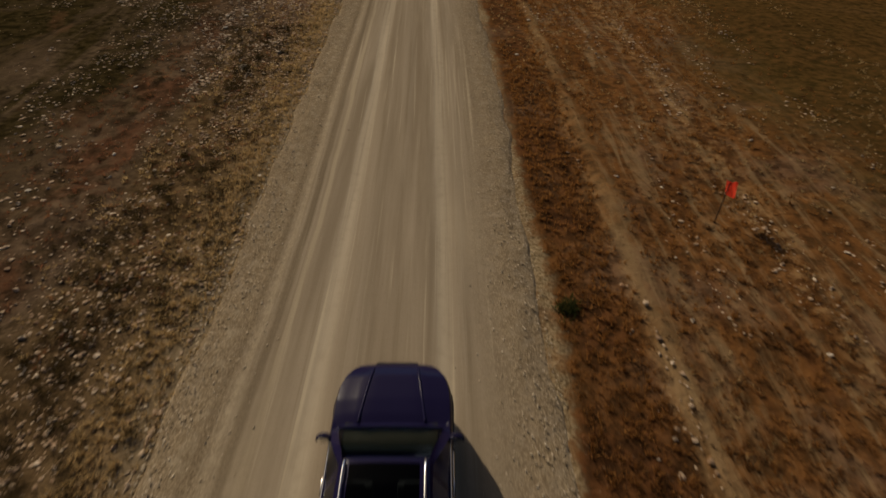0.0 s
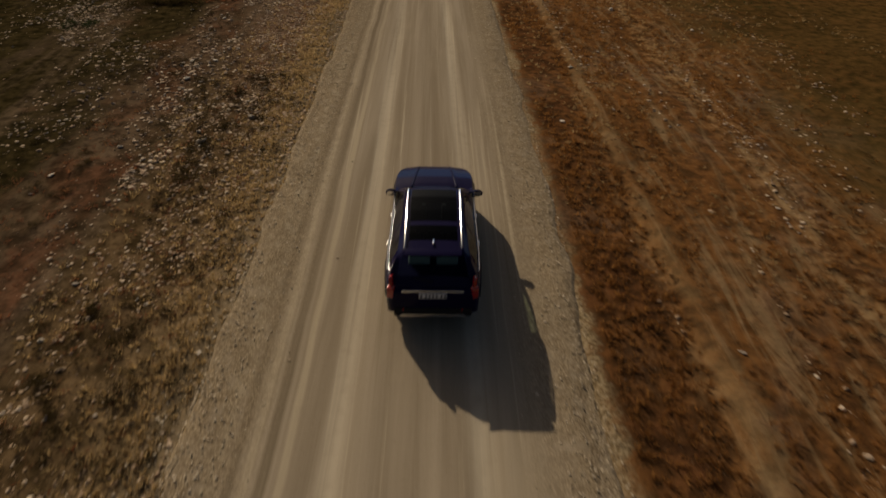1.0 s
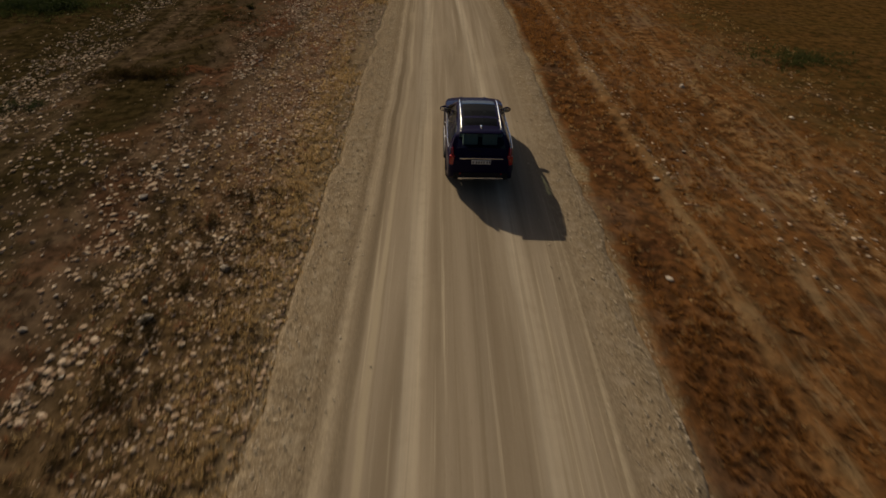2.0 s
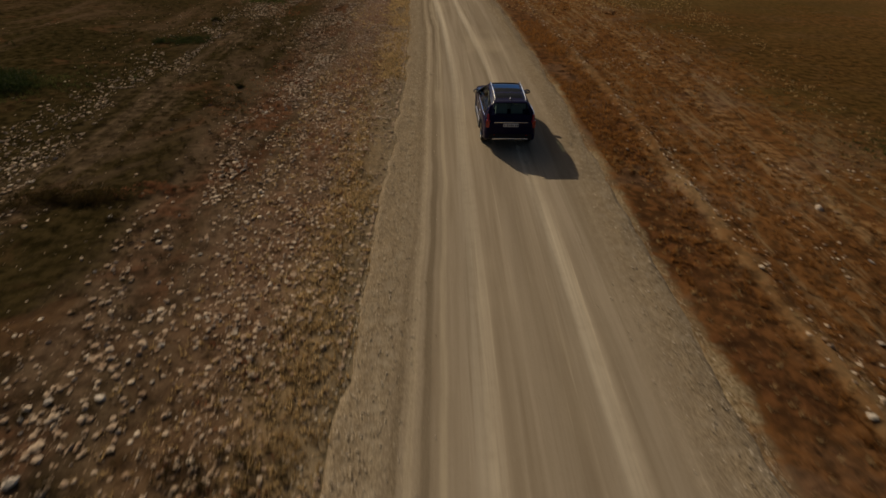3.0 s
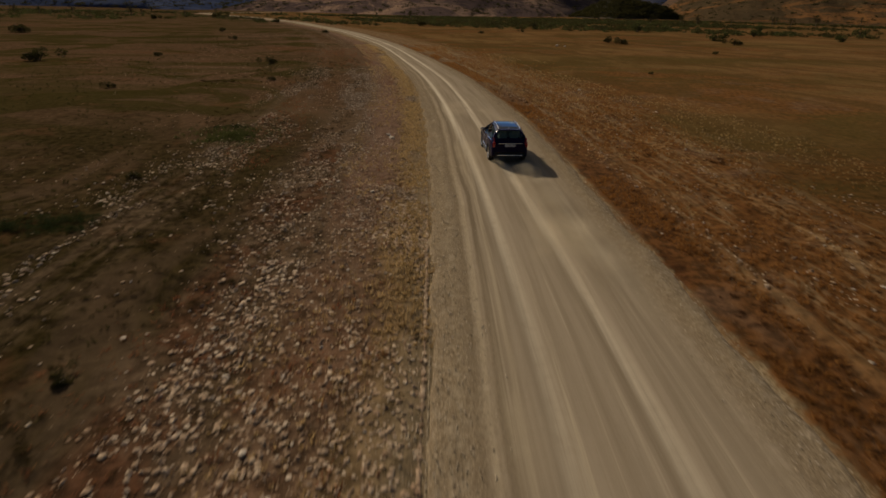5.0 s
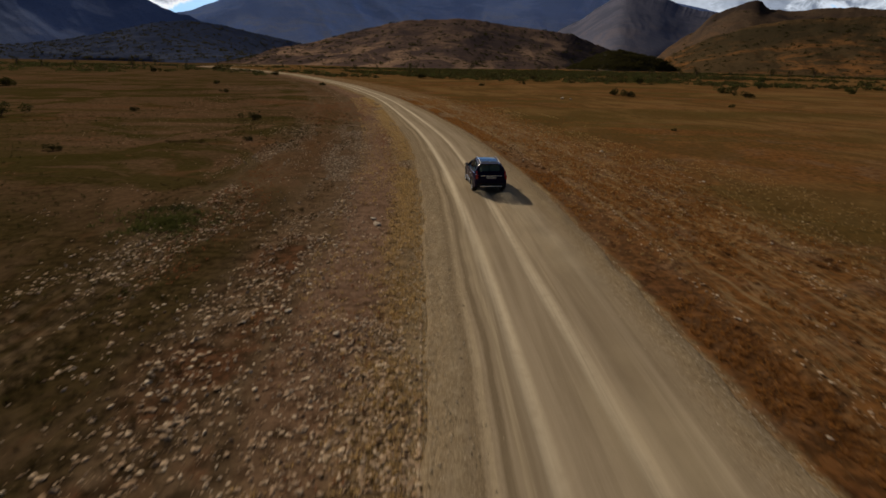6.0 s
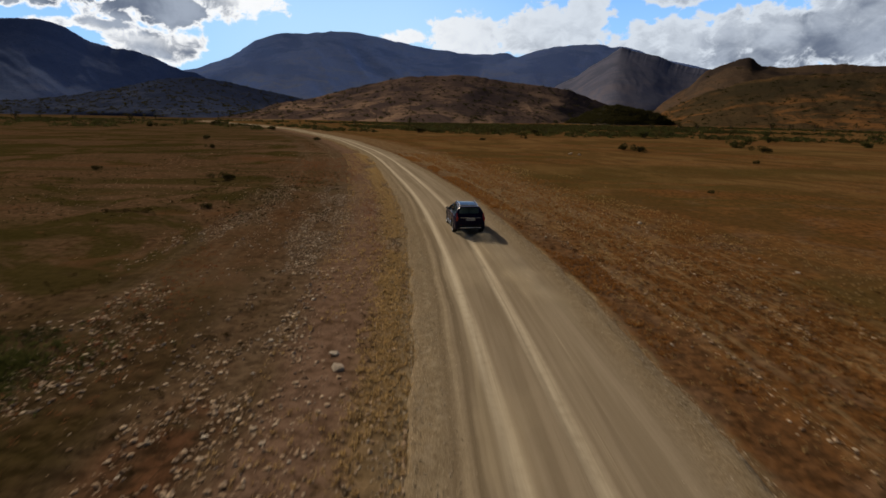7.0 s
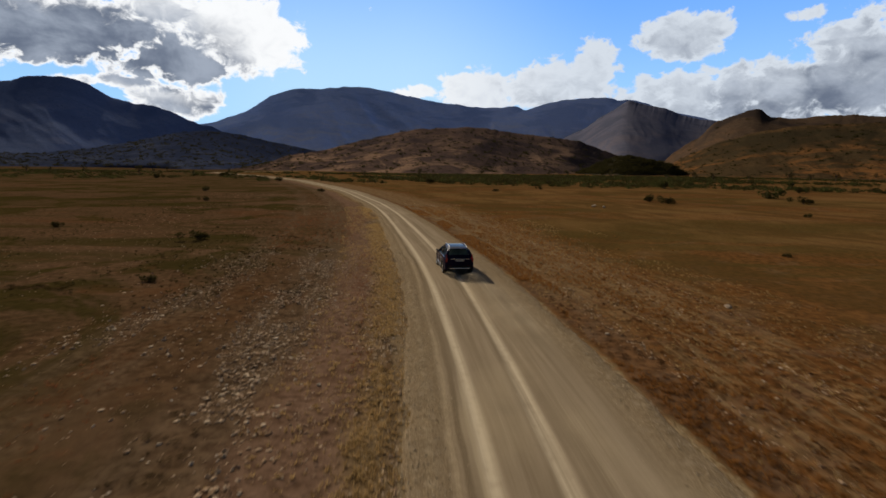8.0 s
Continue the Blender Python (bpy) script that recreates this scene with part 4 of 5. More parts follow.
    for sx, sy in ((-.38, -.15), (.38, -.15), (-.46, -1.18), (0, -1.18), (.46, -1.18), (-.27, -1.70), (.27, -1.70)):
        bm = slab(bmesh.new(), (.44 if sy > -1 else .42, .12, .42), (sx, sy, 1.20), .05, (-10, 0, 0))
        seat = part("seat_back", bm, SEAT, car, "grey leather seat back")
        part("headrest", slab(bmesh.new(), (.25, .09, .15), (sx, sy - .07, 1.475), .04, (-8, 0, 0)), SEAT, seat)
    return car


WHEELS = []
car = build_car()


# ---- dust ----
def build_dust(name, sx, sy, sz, seed, label):
    """A low uneven dome that thins towards its rim."""
    n, rings = 40, 14
    off = seed * 7.7
    V, UV, F = [(0, 0, sz)], [(0, 0)], []
    for k in range(1, rings + 1):
        f = k / rings
        for j in range(n):
            a = j * 2 * math.pi / n
            w = 1 + 0.22 * noise.noise(Vector((math.cos(a) * 1.3 + off, math.sin(a) * 1.3, f)))
            lump = 1 + 0.35 * noise.noise(Vector((math.cos(a) * f * 3 + off, math.sin(a) * f * 3, 4)))
            V.append((sx * f * w * math.cos(a), sy * f * w * math.sin(a), sz * (1 - f * f) * lump + .02))
            UV.append((f * math.cos(a), f * math.sin(a)))
    F = [(0, 1 + j, 1 + (j + 1) % n) for j in range(n)]
    for k in range(rings - 1):
        for j in range(n):
            a, b = 1 + k * n + j, 1 + k * n + (j + 1) % n
            F.append((a, a + n, b + n, b))
    me = mesh_of(name, V, F, DUST, True)
    set_uv(me, "UVMap", np.array(UV))
    return tagged(new(name, me), label, "dust")


DUSTS = [build_dust("dust_cloud", .55, 1.5, .40, 1, "thin pale dust cloud trailing a rear wheel"),
         build_dust("dust_cloud", .55, 1.5, .40, 2, "thin pale dust cloud trailing a rear wheel"),
         build_dust("dust_cloud", .92, 2.2, .50, 3, "faint pale dust haze drifting over the gravel"),
         build_dust("dust_cloud", 1.25, 4.2, .42, 4, "faint pale dust haze drifting over the gravel"),
         build_dust("dust_cloud", 1.5, 5.5, .36, 5, "thin settling dust far behind a car")]


# ---- loose stones, grass and shrubs ----
RNG = np.random.default_rng(11)


def ico():
    bm = bmesh.new()
    bmesh.ops.create_icosphere(bm, subdivisions=1, radius=1.0)
    v = np.array([tuple(x.co) for x in bm.verts])
    f = np.array([[w.index for w in x.verts] for x in bm.faces])
    bm.free()
    return v, f


ICO_V, ICO_F = ico()


def stone_shape(rng):
    """A blunt, uneven lump."""
    v = ICO_V * (1 + 0.28 * rng.standard_normal((len(ICO_V), 1)).clip(-1.4, 1.4))
    v = v * np.array([1.0, rng.uniform(.65, .95), rng.uniform(.34, .60)])
    return v


def turned(v, a):
    c, s = np.cos(a), np.sin(a)
    return np.stack([c * v[..., 0] - s * v[..., 1], s * v[..., 0] + c * v[..., 1], v[..., 2]], -1)


def scatter(name, mat, u, v, size, shapes, faces, label, category, sink=0.2, flat=1.0, base=None):
    """One mesh of many small pieces that lie on the ground."""
    n = len(u)
    pick = RNG.integers(0, len(shapes), n)
    P = np.stack(shapes)[pick] * size[:, None, None]
    P[..., 2] *= flat
    P = turned(P, RNG.uniform(0, 6.283, n)[:, None])
    z = rise(u, v) if base is None else base
    P = P + np.stack([centre(v) + u, v, z + size * sink], -1)[:, None, :]
    m = P.shape[1]
    F = faces[None] + (np.arange(n) * m)[:, None, None]
    me = big_mesh(name, P.reshape(-1, 3), F.reshape(-1, faces.shape[1]), mat)
    return tagged(new(name, me), label, category, kind="stuff")


SHAPES = [stone_shape(RNG) for _ in range(12)]


def clumped(u, v, scale, seed, cut):
    """Keeps the places where slow noise is high, so that pieces lie in drifts."""
    k = fbm(u * scale, v * scale * 0.30, 3, seed) > cut + 0.25 * RNG.random(len(u)) - 0.12
    return u[k], v[k]


def vs_of(n, far=150.0):
    """More pieces where the camera passes, fewer far off."""
    return -4 + (far + 4) * RNG.random(n) ** 1.15


def drift(n, v0, v1, at, spread, lo, hi, cut, seed, label, scale=0.7, power=1.2):
    """Stones in a band, at metres beyond the road's left edge."""
    v = v0 + (v1 - v0) * RNG.random(n) ** power
    off = at + spread * RNG.standard_normal(n) + 0.5 * fbm(v * 0.10, v * 0, 2, 95)
    u, v = clumped(-half(v) - off.clip(.12, 40), v, scale, seed, cut)
    size = lo + (hi - lo) * RNG.random(len(u)) ** 2.4
    scatter("field_stones", STONES, u, v, size, SHAPES, ICO_F, label, "stones", 0.15)


# left of the road: straw edge, thin cover on the bare strip, the thick drift and a fainter one beyond
drift(7000, -4, 26, 1.6, 1.1, .012, .066, -0.25, 101, "pale field stones among straw beside the road", 0.7, 0.8)
drift(10000, 20, 62, 1.3, 0.9, .012, .074, -0.40, 102, "pale field stones among straw beside the road", 0.7, 1.0)
drift(8500, 55, 135, 0.8, 0.5, .016, .074, -0.30, 103, "pale field stones among straw beside the road")
drift(4000, 24, 62, 2.7, 1.2, .012, .074, -0.45, 105, "stones strewn thickly over red-brown soil", 0.9, 0.9)
drift(13000, -4, 130, 2.9, 1.1, .010, .048, -0.20, 107, "small stones strewn over a bare strip of soil")
drift(4800, 22, 54, 5.1, 0.65, .014, .088, -0.12, 109, "thick drift of pale stones running beside the road", 0.7, 0.7)
drift(2200, 20, 48, 3.5, 0.40, .018, .085, -0.05, 113, "narrow drift of pale stones on bare soil", 0.9)
drift(12500, 54, 112, 5.1, 1.1, .016, .090, -0.15, 127, "thick drift of pale stones running beside the road", 0.8, 0.85)
drift(5500, 30, 58, 12.2, 1.2, .018, .085, 0.0, 131, "far drift of pale stones across the plain", 0.6)
drift(8000, 58, 112, 10.6, 1.4, .018, .092, -0.06, 137, "far drift of pale stones across the plain", 0.6)
drift(5000, -2, 34, 7.5, 1.8, .015, .085, 0.0, 139, "pale stones scattered across dark growth", 0.5)
n = 12000
v = vs_of(n, 200)
u = -half(v) - RNG.uniform(5, 32, n)
u, v = clumped(u, v, 0.16, 131, 0.15)
size = 0.016 + 0.05 * RNG.random(len(u)) ** 4
scatter("field_stones", STONES, u, v, size, SHAPES, ICO_F, "pale stones scattered across dark dry grass", "stones")
# right side, in lines that run with the road
n = 16000
v = vs_of(n, 170)
lines = np.array([2.35, 2.35, 6.3, 6.3, 4.2, 8.5, 11.0])
u = half(v) + lines[RNG.integers(0, len(lines), n)] + RNG.normal(0, .28, n) + 0.35 * fbm(v * 0.07, v * 0, 2, 3)
u, v = clumped(u, v, 0.6, 151, 0.0)
size = 0.016 + 0.060 * RNG.random(len(u)) ** 3.5
scatter("field_stones", STONES, u, v, size, SHAPES, ICO_F, "small pale stones in lines along the verge", "stones")
# loose gravel along both road edges
n = 22000
v = vs_of(n, 110)
sgn = np.where(RNG.random(n) < .5, -1, 1)
u = sgn * (half(v) * (1 - np.abs(RNG.normal(0, .16, n))).clip(.45, 1.0))
size = 0.010 + 0.018 * RNG.random(n) ** 2.5
S_ = u / half(v)
scatter("loose_gravel", PEBBLES, u, v, size, SHAPES, ICO_F, "loose gravel thrown to the edges of the road", "gravel", 0.3,
        base=0.02 + 0.05 * (1 - S_**2) + 0.03 * np.clip((np.abs(S_) - .72) / .2, 0, 1))


n = 9000
v = vs_of(n, 110)
u = -half(v) - RNG.normal(.25, .45, n).clip(.0, 1.6)
scatter("loose_gravel", PEBBLES, u, v, 0.010 + 0.030 * RNG.random(n) ** 2.5, SHAPES, ICO_F, "gravel spilled from the road into the straw", "gravel", 0.2)


# grass: tufts of narrow blades
def tuft(rng, blades, spread, lean):
    V = []
    for _ in range(blades):
        a, r = rng.uniform(0, 6.283), spread * math.sqrt(rng.random())
        x, y = r * math.cos(a), r * math.sin(a)
        h = rng.uniform(.55, 1.0)
        b = rng.uniform(0, 6.283)
        l = lean * rng.uniform(.2, 1.0)
        w = rng.uniform(.05, .10)
        dx, dy = w * math.cos(b), w * math.sin(b)
        ox, oy = l * math.cos(a + rng.normal(0, .6)), l * math.sin(a + rng.normal(0, .6))
        V += [(x - dx, y - dy, 0), (x + dx, y + dy, 0), (x + ox, y + oy, h)]
    return np.array(V)


def tufts(name, mat, u, v, size, label, blades=9, spread=.35, lean=.7, variants=10, category="grass"):
    shapes = [tuft(RNG, blades, spread, lean) for _ in range(variants)]
    F = np.arange(blades * 3).reshape(-1, 3)
    return scatter(name, mat, u, v, size, shapes, F, label, category, sink=-0.03)


n = 30000
v = vs_of(n, 160)
u = half(v) + np.where(RNG.random(n) < .45, RNG.uniform(.3, 2.1, n), 2.6 + np.abs(RNG.normal(0, 4.5, n)))
u, v = clumped(u, v, 0.45, 201, -0.20)
tufts("rust_grass", RUSTGRASS, u, v, 0.07 + 0.13 * RNG.random(len(u)) ** 1.5, "rust-brown dry grass tufts beside the road")
n = 16000
v = vs_of(n, 160)
u = half(v) + 0.3 + RNG.uniform(0, 16, n)
u, v = clumped(u, v, 0.28, 221, 0.0)
tufts("dry_grass", DRYGRASS, u, v, 0.06 + 0.09 * RNG.random(len(u)) ** 1.5, "straw-coloured dry grass tufts on the steppe")
n = 26000
v = vs_of(n, 160)
u = -half(v) - np.where(RNG.random(n) < .72, RNG.normal(.70, .50, n).clip(-.15, 2.2), RNG.uniform(.4, 4.2, n))
u, v = clumped(u, v, 0.5, 241, -0.35)
tufts("dry_grass", DRYGRASS, u, v, 0.06 + 0.11 * RNG.random(len(u)) ** 1.5, "straw-coloured dry grass along the road's edge")
n = 12000
v = vs_of(n, 160)
u = -half(v) - RNG.uniform(.8, 11, n)
u, v = clumped(u, v, 0.22, 261, 0.0)
tufts("red_plants", REDPLANT, u, v, 0.06 + 0.10 * RNG.random(len(u)) ** 2, "low red-brown plants among stones", blades=10, spread=.6, lean=.9, category="plants")
n = 16000
v = vs_of(n, 220)
u = -half(v) - 7.0 - RNG.uniform(0, 40, n)
u, v = clumped(u, v, 0.12, 281, 0.1)
tufts("dark_grass", DARKLEAF, u, v, 0.08 + 0.14 * RNG.random(len(u)) ** 2, "dark olive grass tufts on the plain", blades=9, spread=.6, lean=.8)


def leaf_ball(rng, leaves, flat=0.7, leaf=0.16):
    """Small leaves round a few uneven lobes."""
    lobes = [(rng.normal(0, .42), rng.normal(0, .42), rng.uniform(.25, .8) * flat, rng.uniform(.3, .55)) for _ in range(6)]
    V = []
    for _ in range(leaves):
        cx, cy, cz, r = lobes[rng.integers(0, 6)]
        d = rng.normal(0, 1, 3)
        d /= np.linalg.norm(d)
        p = np.array([cx, cy, cz]) + d * r * rng.uniform(.55, 1.05) * np.array([1, 1, flat])
        p[2] = max(p[2], 0.03)
        a, b = rng.normal(0, 1, 3), rng.normal(0, 1, 3)
        a, b = a / np.linalg.norm(a) * leaf, b / np.linalg.norm(b) * leaf
        V += [p - a * .5, p + b * .5, p + a * .7]
    return np.array(V)


BUSH = [leaf_ball(RNG, 240, 0.62, 0.125) for _ in range(6)]
BUSH_F = np.arange(240 * 3).reshape(-1, 3)
# small dark cushions on the left verge
n = 820
v = -2 + 30 * RNG.random(n)
u = -half(v) - np.where(RNG.random(n) < .7, RNG.normal(2.1, .8, n), RNG.uniform(3, 8, n)).clip(.4, 8)
u, v = clumped(u, v, 0.5, 301, -0.1)
scatter("cushion_plants", CUSHION, u, v,
        0.13 + 0.16 * RNG.random(len(u)) ** 1.5, BUSH, BUSH_F, "low dark-olive cushion plants among stones", "plants", 0.0)
# dark low plants in the furrows of the right side and over the left plain
n = 5200
v = -2 + 125 * RNG.random(n) ** 1.1
u = half(v) + 0.5 + np.abs(RNG.normal(0, 5.5, n))
u, v = clumped(u, v, 0.5, 303, -0.02)
scatter("low_plants", RUSTDARK, u, v, 0.05 + 0.12 * RNG.random(len(u)) ** 2.5, BUSH, BUSH_F, "dark rust-brown low plants in furrows beside a road", "plants", 0.0)
n = 3600
v = 26 + 100 * RNG.random(n)
u = -half(v) - 5.0 - np.abs(RNG.normal(0, 6.5, n))
u, v = clumped(u, v, 0.35, 305, 0.0)
scatter("low_plants", CUSHION, u, v, 0.07 + 0.18 * RNG.random(len(u)) ** 2.5, BUSH, BUSH_F, "dark low plants dotted over the bare plain", "plants", 0.0)
n = 480
v = 24 + 90 * RNG.random(n)
u = -half(v) - RNG.uniform(.25, 1.9, n)
scatter("low_plants", CUSHION, u, v, 0.06 + 0.10 * RNG.random(n) ** 2, BUSH, BUSH_F, "small dark plants along the straw edge", "plants", 0.0)


def thicket(mat, x, y, rx, ry, turn, n, lo, hi, label):
    """A low patch of shrub growth, longer than wide."""
    a, r = RNG.uniform(0, 6.283, n), np.sqrt(RNG.random(n)) * (0.8 + 0.3 * RNG.random(n))
    px, py = r * rx * np.cos(a), r * ry * np.sin(a)
    c, q = math.cos(radians(turn)), math.sin(radians(turn))
    X, Y = x + c * px - q * py, y + q * px + c * py
    scatter("thicket", mat, X - centre(Y), Y, lo + (hi - lo) * RNG.random(n), BUSH, BUSH_F, label, "shrubs", 0.0)


thicket(CUSHION, -15.3, 36.2, 2.2, .5, 12, 46, .18, .42, "long low thicket of dark red-brown growth")
thicket(REDPLANT, -13.2, 37.0, 1.6, .5, 15, 26, .10, .26, "low red-brown growth beside a dark thicket")
thicket(GREENDARK, -25.7, 46.6, 2.6, 1.8, 0, 70, .35, .8, "dense dark green thicket on the plain")
thicket(GREENDARK, -20.0, 55.8, 1.6, 1.1, 10, 55, .16, .36, "low dark green thicket on bare soil")
thicket(GREENDARK, -17.3, 32.8, 0.9, .6, 0, 16, .15, .3, "small dark green thicket among stones")
thicket(GREENDARK, -20.7, 72.9, 1.5, .5, 5, 26, .12, .28, "dark growth behind a patch of green grass")
thicket(CUSHION, -13.7, 45.2, 0.9, 1.4, 0, 22, .12, .26, "dark low growth beside a stone drift")
thicket(CUSHION, -30.2, 95.4, 2.2, 1.2, 0, 30, .14, .3, "low dark growth on the plain")
thicket(RUSTDARK, 7.5, 67.5, 1.0, .6, 20, 16, .10, .22, "dark rust-brown growth near the road")
# scrub belt at the foot of the hills
BUSH_S = [leaf_ball(RNG, 60, 0.6, 0.34) for _ in range(6)]
BUSH_SF = np.arange(180).reshape(-1, 3)
n = 17000
v = 235 + 300 * RNG.random(n) ** 0.8
u = np.where(RNG.random(n) < .25, RNG.uniform(-330, 0, n), RNG.uniform(0, 420, n))
keep = (v > 300 - 0.28 * (u + 40).clip(0, 260)) & (np.abs(u) > 9)
u, v = u[keep], v[keep]
u, v = clumped(u, v, 0.03, 321, -0.35)
half_n = len(u) // 2
scatter("scrub_belt", GREENLEAF, u[:half_n], v[:half_n], 0.7 + 1.4 * RNG.random(half_n) ** 2, BUSH_S, BUSH_SF, "belt of green scrub at the foot of hills", "scrub", 0.0)
scatter("scrub_belt", DARKLEAF, u[half_n:], v[half_n:], 0.7 + 1.6 * RNG.random(len(u) - half_n) ** 2, BUSH_S, BUSH_SF, "belt of dark scrub at the foot of hills", "scrub", 0.0)


def hill_scrub(name, n, lo, hi, label):
    P = RIDGES[name]
    P = P[RNG.integers(0, len(P), n)]
    P = P + RNG.normal(0, 1.5, P.shape) * np.array([1, 1, 0])
    scatter("hill_scrub", DARKLEAF, P[:, 0] - centre(P[:, 1]), P[:, 1], lo + (hi - lo) * RNG.random(n) ** 2, BUSH_S, BUSH_SF, label, "scrub", -0.2, base=P[:, 2])


hill_scrub("hill_middle", 1100, 1.2, 4.0, "dark shrubs dotted over a rocky hill")
hill_scrub("hill_right", 1500, 1.0, 3.4, "dark shrubs dotted over an ochre hill")
hill_scrub("hill_back", 700, 1.3, 4.0, "dark shrubs dotted over a brown hill")
hill_scrub("wooded_rise", 2200, 1.2, 3.6, "dark woods covering a low rise")
hill_scrub("foothill", 2600, 2.0, 5.5, "dark woods covering a foothill")


def build_bush(mat, label, rng, tall=1.0):
    bush = tagged(new("shrub"), label, "shrub", group="shrubs on the plain")
    shape = leaf_ball(rng, 900, 0.75 * tall, 0.15)
    crown = new("crown", big_mesh("crown", shape, np.arange(2700).reshape(-1, 3), mat))
    crown.parent = bush
    bm = bmesh.new()
    for k in range(4):
        a = k * 1.57 + rng.uniform(-.4, .4)
        tube(bm, [(0, 0, -.05), (.15 * math.cos(a), .15 * math.sin(a), .22), (.38 * math.cos(a), .38 * math.sin(a), .5 * tall)], .035, 5)
    part("stems", bm, BARK, bush)
    return bush


KINDS = [build_bush(DARKLEAF, "dark olive shrub standing alone on the plain", RNG), build_bush(DARKLEAF, "dark olive shrub standing alone on the plain", RNG, 1.2),
         build_bush(GREENLEAF, "green shrub standing alone on the plain", RNG), build_bush(GREENLEAF, "green shrub standing alone on the plain", RNG, 1.3)]
# place and size of single shrubs
SHRUBS = [(-32.0, 115.5, 1.0, 0), (28.0, 184, 1.7, 0), (29.7, 178, 1.6, 1), (56.8, 181.5, 1.7, 0), (60, 202, 2.6, 2), (-62.5, 114.2, 1.9, 0), (-113, 178, 2.6, 1), (-148, 378, 3.6, 0),
          (-26.2, 287, 3.0, 0), (56, 262, 3.2, 3), (-51.6, 124, 0.7, 1), (-90, 300, 2.0, 0), (22, 300, 2.2, 1),
          (-2, 225, 1.0, 1), (12, 240, 1.0, 0), (5, 300, 2.4, 0), (75, 290, 2.4, 2), (88, 240, 2.0, 3), (-160, 330, 3.0, 1), (102, 215, 2.0, 2), (-75, 205, 1.3, 0), (-47, 210, 1.1, 1),
          (-20.5, 62, .35, 1), (-13.9, 47.5, .3, 0), (-38.5, 90, .6, 0), (-26, 98, .5, 1), (17, 112, .4, 0), (40, 150, .7, 0), (-58, 170, 1.0, 0), (118, 300, 2.6, 3), (135, 260, 2.6, 2)]
used = set()
for x, y, s, k in SHRUBS:
    h = float(rise(np.array(x) - centre(np.array(y)), np.array(y)))
    m = pose(x, y, h, 0, 0, (x * 37 + y * 91) % 360)
    ob = KINDS[k] if k not in used else copy_thing(KINDS[k], Matrix())
    used.add(k)
    ob.matrix_basis = m @ Matrix.Scale(s, 4)


def build_tree(rng, label):
    tree = tagged(new("tree"), label, "tree", group="trees at the foot of the hills")
    bm = bmesh.new()
    tube(bm, [(0, 0, -.2), (.05, .02, 1.0), (.0, .1, 2.2), (.1, .05, 3.2)], .16, 6)
    for k in range(5):
        a = k * 1.26 + rng.uniform(-.3, .3)
        tube(bm, [(.02, .05, 1.4 + .3 * k), (.6 * math.cos(a), .6 * math.sin(a), 2.2 + .3 * k), (1.1 * math.cos(a), 1.1 * math.sin(a), 2.8 + .3 * k)], .06, 5)
    part("trunk", bm, BARK, tree)
    shape = leaf_ball(rng, 620, 1.3, .12) * np.array([1.7, 1.7, 2.2]) + np.array([0, 0, 1.3])
    crown = new("crown", big_mesh("crown", shape, np.arange(1860).reshape(-1, 3), DARKLEAF))
    crown.parent = tree
    return tree


TREES = [build_tree(RNG, "dark broad-leaved tree at the foot of a hill"), build_tree(RNG, "dark broad-leaved tree at the foot of a hill")]
for k in range(34):
    x, y = RNG.uniform(-300, 330), RNG.uniform(380, 520)
    t = TREES[k] if k < 2 else copy_thing(TREES[k % 2], Matrix())
    t.matrix_basis = pose(x, y, -.2, 0, 0, RNG.uniform(0, 360)) @ Matrix.Scale(RNG.uniform(0.7, 1.4), 4)


def green_patch(x, y, rx, ry, n, label):
    a, r = RNG.uniform(0, 6.283, n), np.abs(RNG.normal(0, .55, n))
    px = x + r * rx * np.cos(a) * (1 + .25 * np.sin(3 * a))
    py = y + r * ry * np.sin(a) * (1 + .25 * np.cos(2 * a))
    tufts("green_grass", GREENLEAF, px - centre(py), py, 0.10 + 0.14 * RNG.random(n), label, blades=8, spread=.7, lean=.6)


green_patch(-19.6, 71.0, 2.6, 2.4, 800, "patch of green grass among dry stones")
green_patch(14.0, 41.5, 3.5, 3.0, 500, "dull green grass patch on the steppe")
green_patch(2.75, 9.3, .22, .35, 60, "small green clump at the road edge")
green_patch(-25.0, 46.5, 3.5, 3.0, 1200, "dark green grass under a shrub")


# the marker flag beside the road
def build_flag():
    flag = tagged(new("marker_flag"), "orange-red marker flag on a thin dark stake", "flag")
    part("stake", tube(bmesh.new(), [(-.16, -.25, -.1), (0, 0, .55), (.10, .16, 1.12)], .016, 6), RUSTY, flag, "thin dark stake")
    bm = bmesh.new()
    nx, nz = 9, 9
    g = [[bm.verts.new((.085 + .30 * i / (nx - 1) - .01 * j, .15 + .05 * math.sin(i * .9 + j * .25), .66 + .46 * j / (nz - 1) - .05 * i / (nx - 1))) for i in range(nx)] for j in range(nz)]
    for j in range(nz - 1):
        for i in range(nx - 1):
            bm.faces.new((g[j][i], g[j][i + 1], g[j + 1][i + 1], g[j + 1][i]))
    bmesh.ops.solidify(bm, geom=bm.faces[:], thickness=.004)
    part("cloth", bm, FLAGRED, flag, "orange-red cloth")
    flag.location = (7.3, 12.9, float(rise(np.array(7.3) - centre(np.array(12.9)), np.array(12.9))))


build_flag()

# larger stones that can be told apart
STONE_MESH = [mesh_of("stone", stone_shape(RNG), ICO_F.tolist(), STONE) for _ in range(10)]


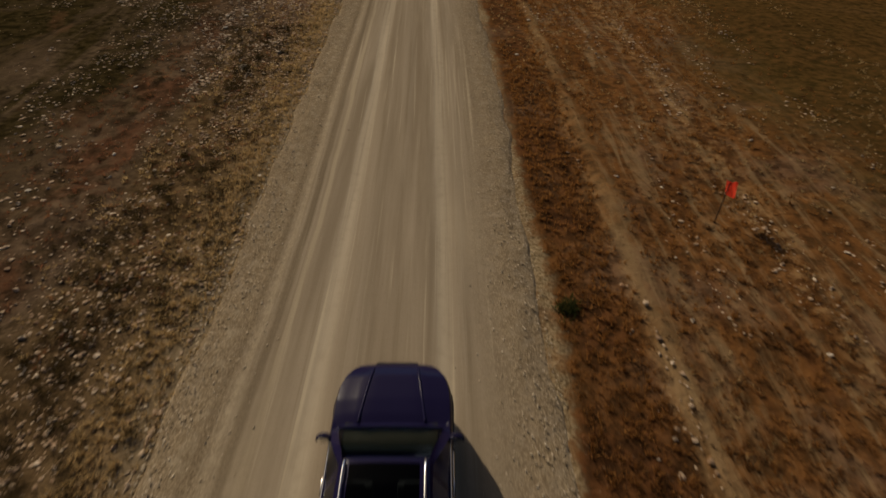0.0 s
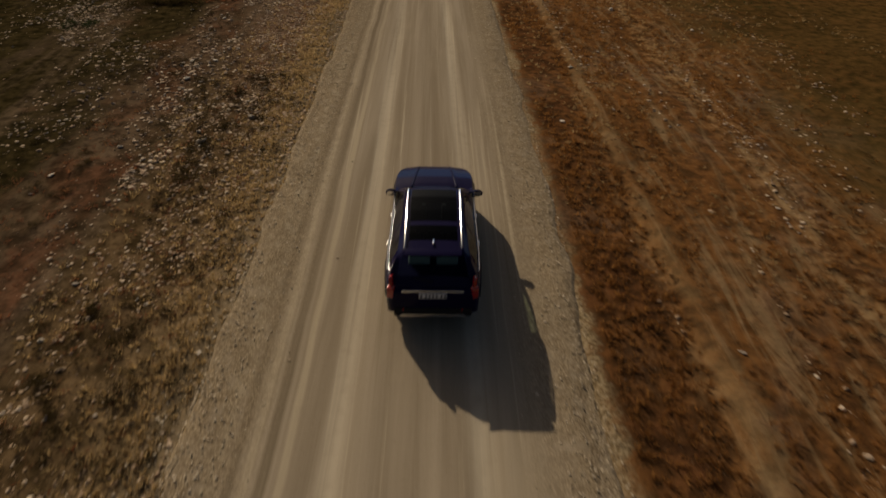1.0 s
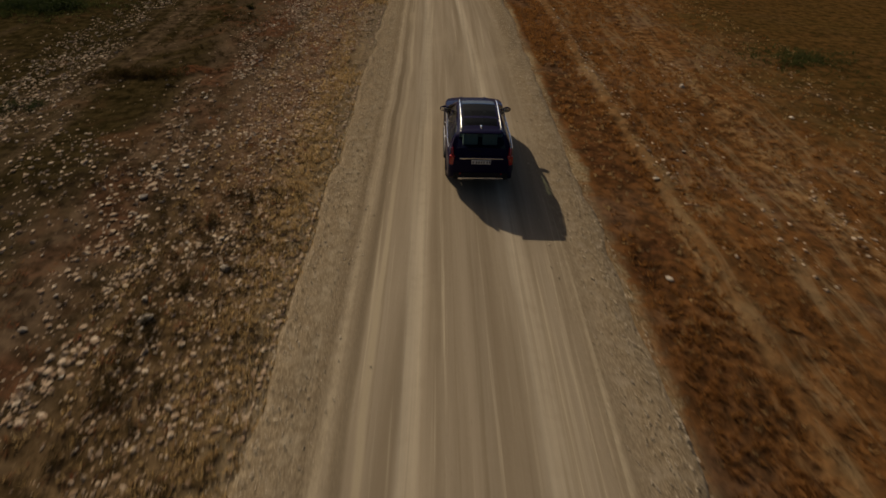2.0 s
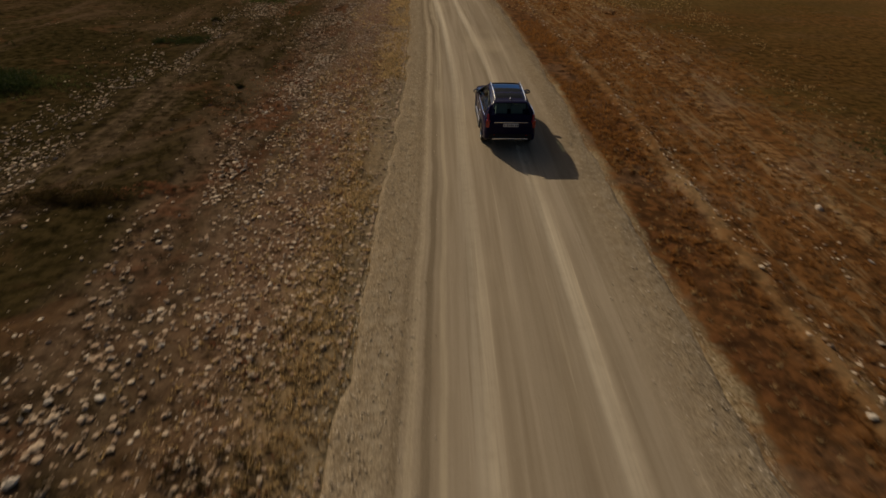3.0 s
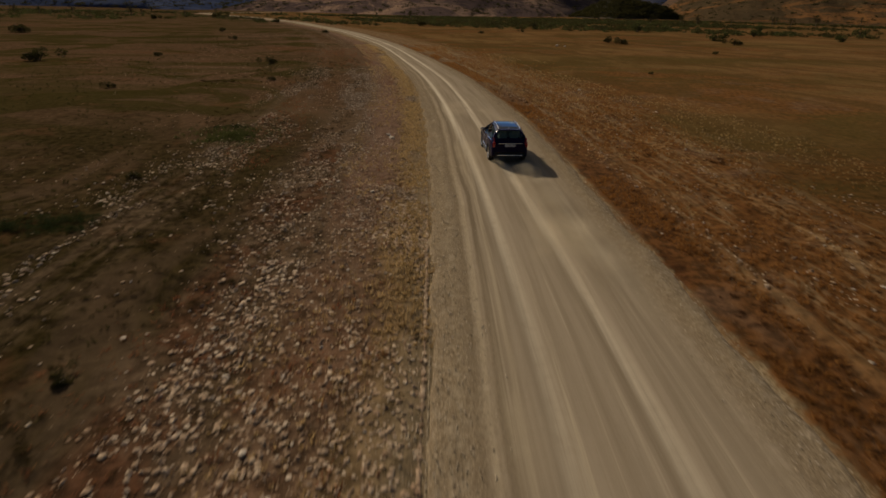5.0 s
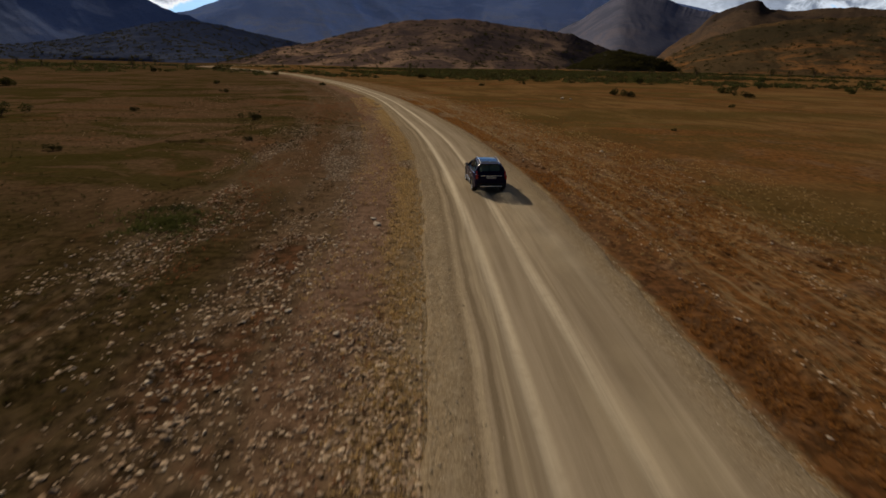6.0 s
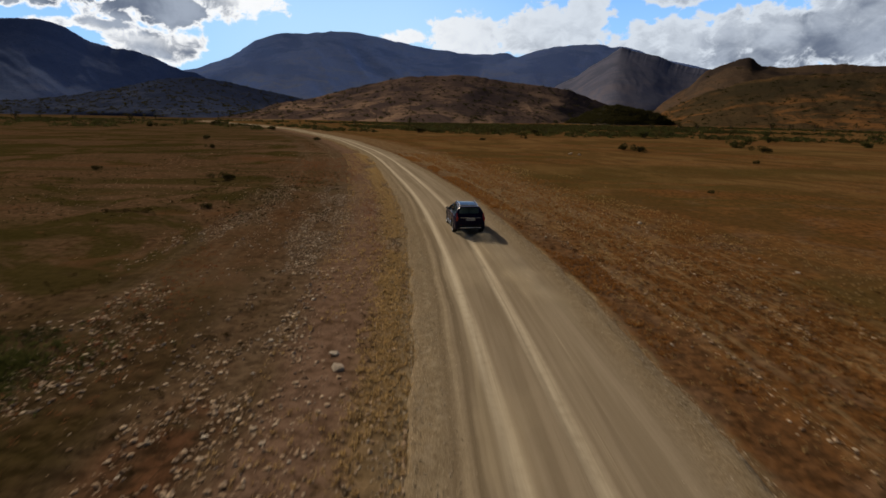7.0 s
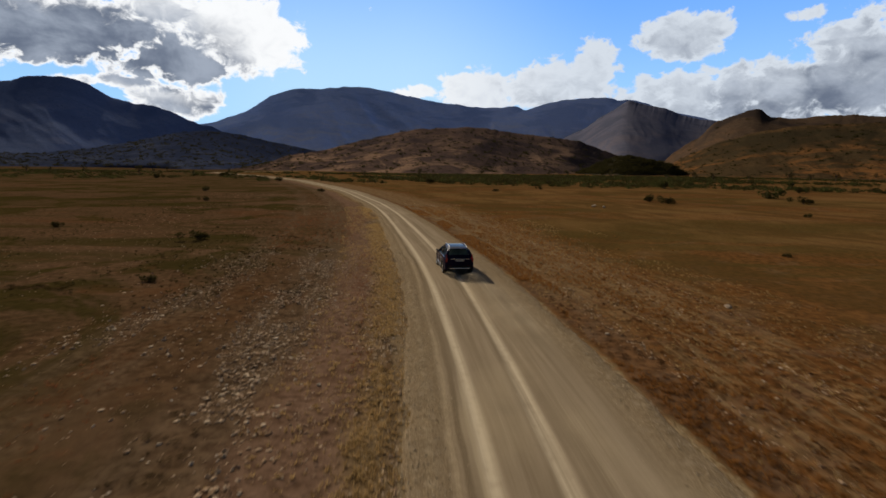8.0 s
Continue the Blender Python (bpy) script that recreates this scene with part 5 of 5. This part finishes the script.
def lay_stone(x, y, s):
    ob = new("stone", STONE_MESH[RNG.integers(0, 10)])
    ob.parent = ground
    z = float(rise(np.array(x) - centre(np.array(y)), np.array(y)))
    ob.matrix_basis = pose(x, y, z + s * .25, RNG.uniform(-12, 12), RNG.uniform(-12, 12), RNG.uniform(0, 360)) @ Matrix.Scale(s, 4)


for x, y, s in ((-10.15, 71.6, .20), (-10.5, 72.6, .17), (-10.5, 27.2, .13), (-7.3, 24.4, .17), (-8.3, 22.6, .16), (-8.5, 44.5, .13), (5.1, 94.8, .22), (13.1, 166, .5), (14.6, 165, .4),
                (8.9, 83, .12), (2.9, 24.5, .10), (7.1, 37.2, .13)):
    lay_stone(x, y, s)
for k in range(285):
    y = 8 + 95 * RNG.random()
    if RNG.random() < .75:
        off = -float(half(np.array(y))) - abs(RNG.normal(3.6, 2.0)) - .2
    else:
        off = float(half(np.array(y))) + abs(RNG.normal(4.5, 2.5)) + .3
    lay_stone(float(centre(np.array(y))) + off, y, .05 + .06 * RNG.random() ** 3)


def along(t):
    """The car's place and heading at a time."""
    return [float(np.interp(t, _car[:, 0], _car[:, k])) for k in (1, 2, 3)]


def motions():
    walk(car, [(t, pose(x, y, 0.055, 0, 0, h)) for t, x, y, h in CAR])
    for w in WHEELS:
        x, y, z = w.location
        rows, angle, last = [], 0.0, along(0)[1]
        for k in range(0, 241):
            now = along(k / 30)[1]
            angle += math.degrees((now - last) / WHEEL_R)
            last = now
            rows.append((k / 30, pose(x, y, z, -angle, 0, 0)))
        walk(w, rows)
    # dust rises out of the gravel once the car has gathered speed
    for d, (dx, far, start) in zip(DUSTS, ((-.72, 1.25, 2.5), (.72, 1.35, 2.5), (.45, 2.6, 2.7), (.55, 5.6, 2.6), (.75, 11.0, 2.8))):
        rows = []
        for k in range(0, 17):
            t = k * 0.5
            g = min(1.0, max(0.0, (t - start) / 1.2))
            x, y, h = along(t)
            back = 0.1 + (2.1 + far) * g
            c, s = math.cos(radians(h)), math.sin(radians(h))
            rows.append((t, pose(x + c * dx * (0.4 + 0.6 * g) + s * back, y + s * dx * (0.4 + 0.6 * g) - c * back, 0.06 - 0.66 * (1 - g), 0, 0, h)))
        walk(d, rows)


motions()
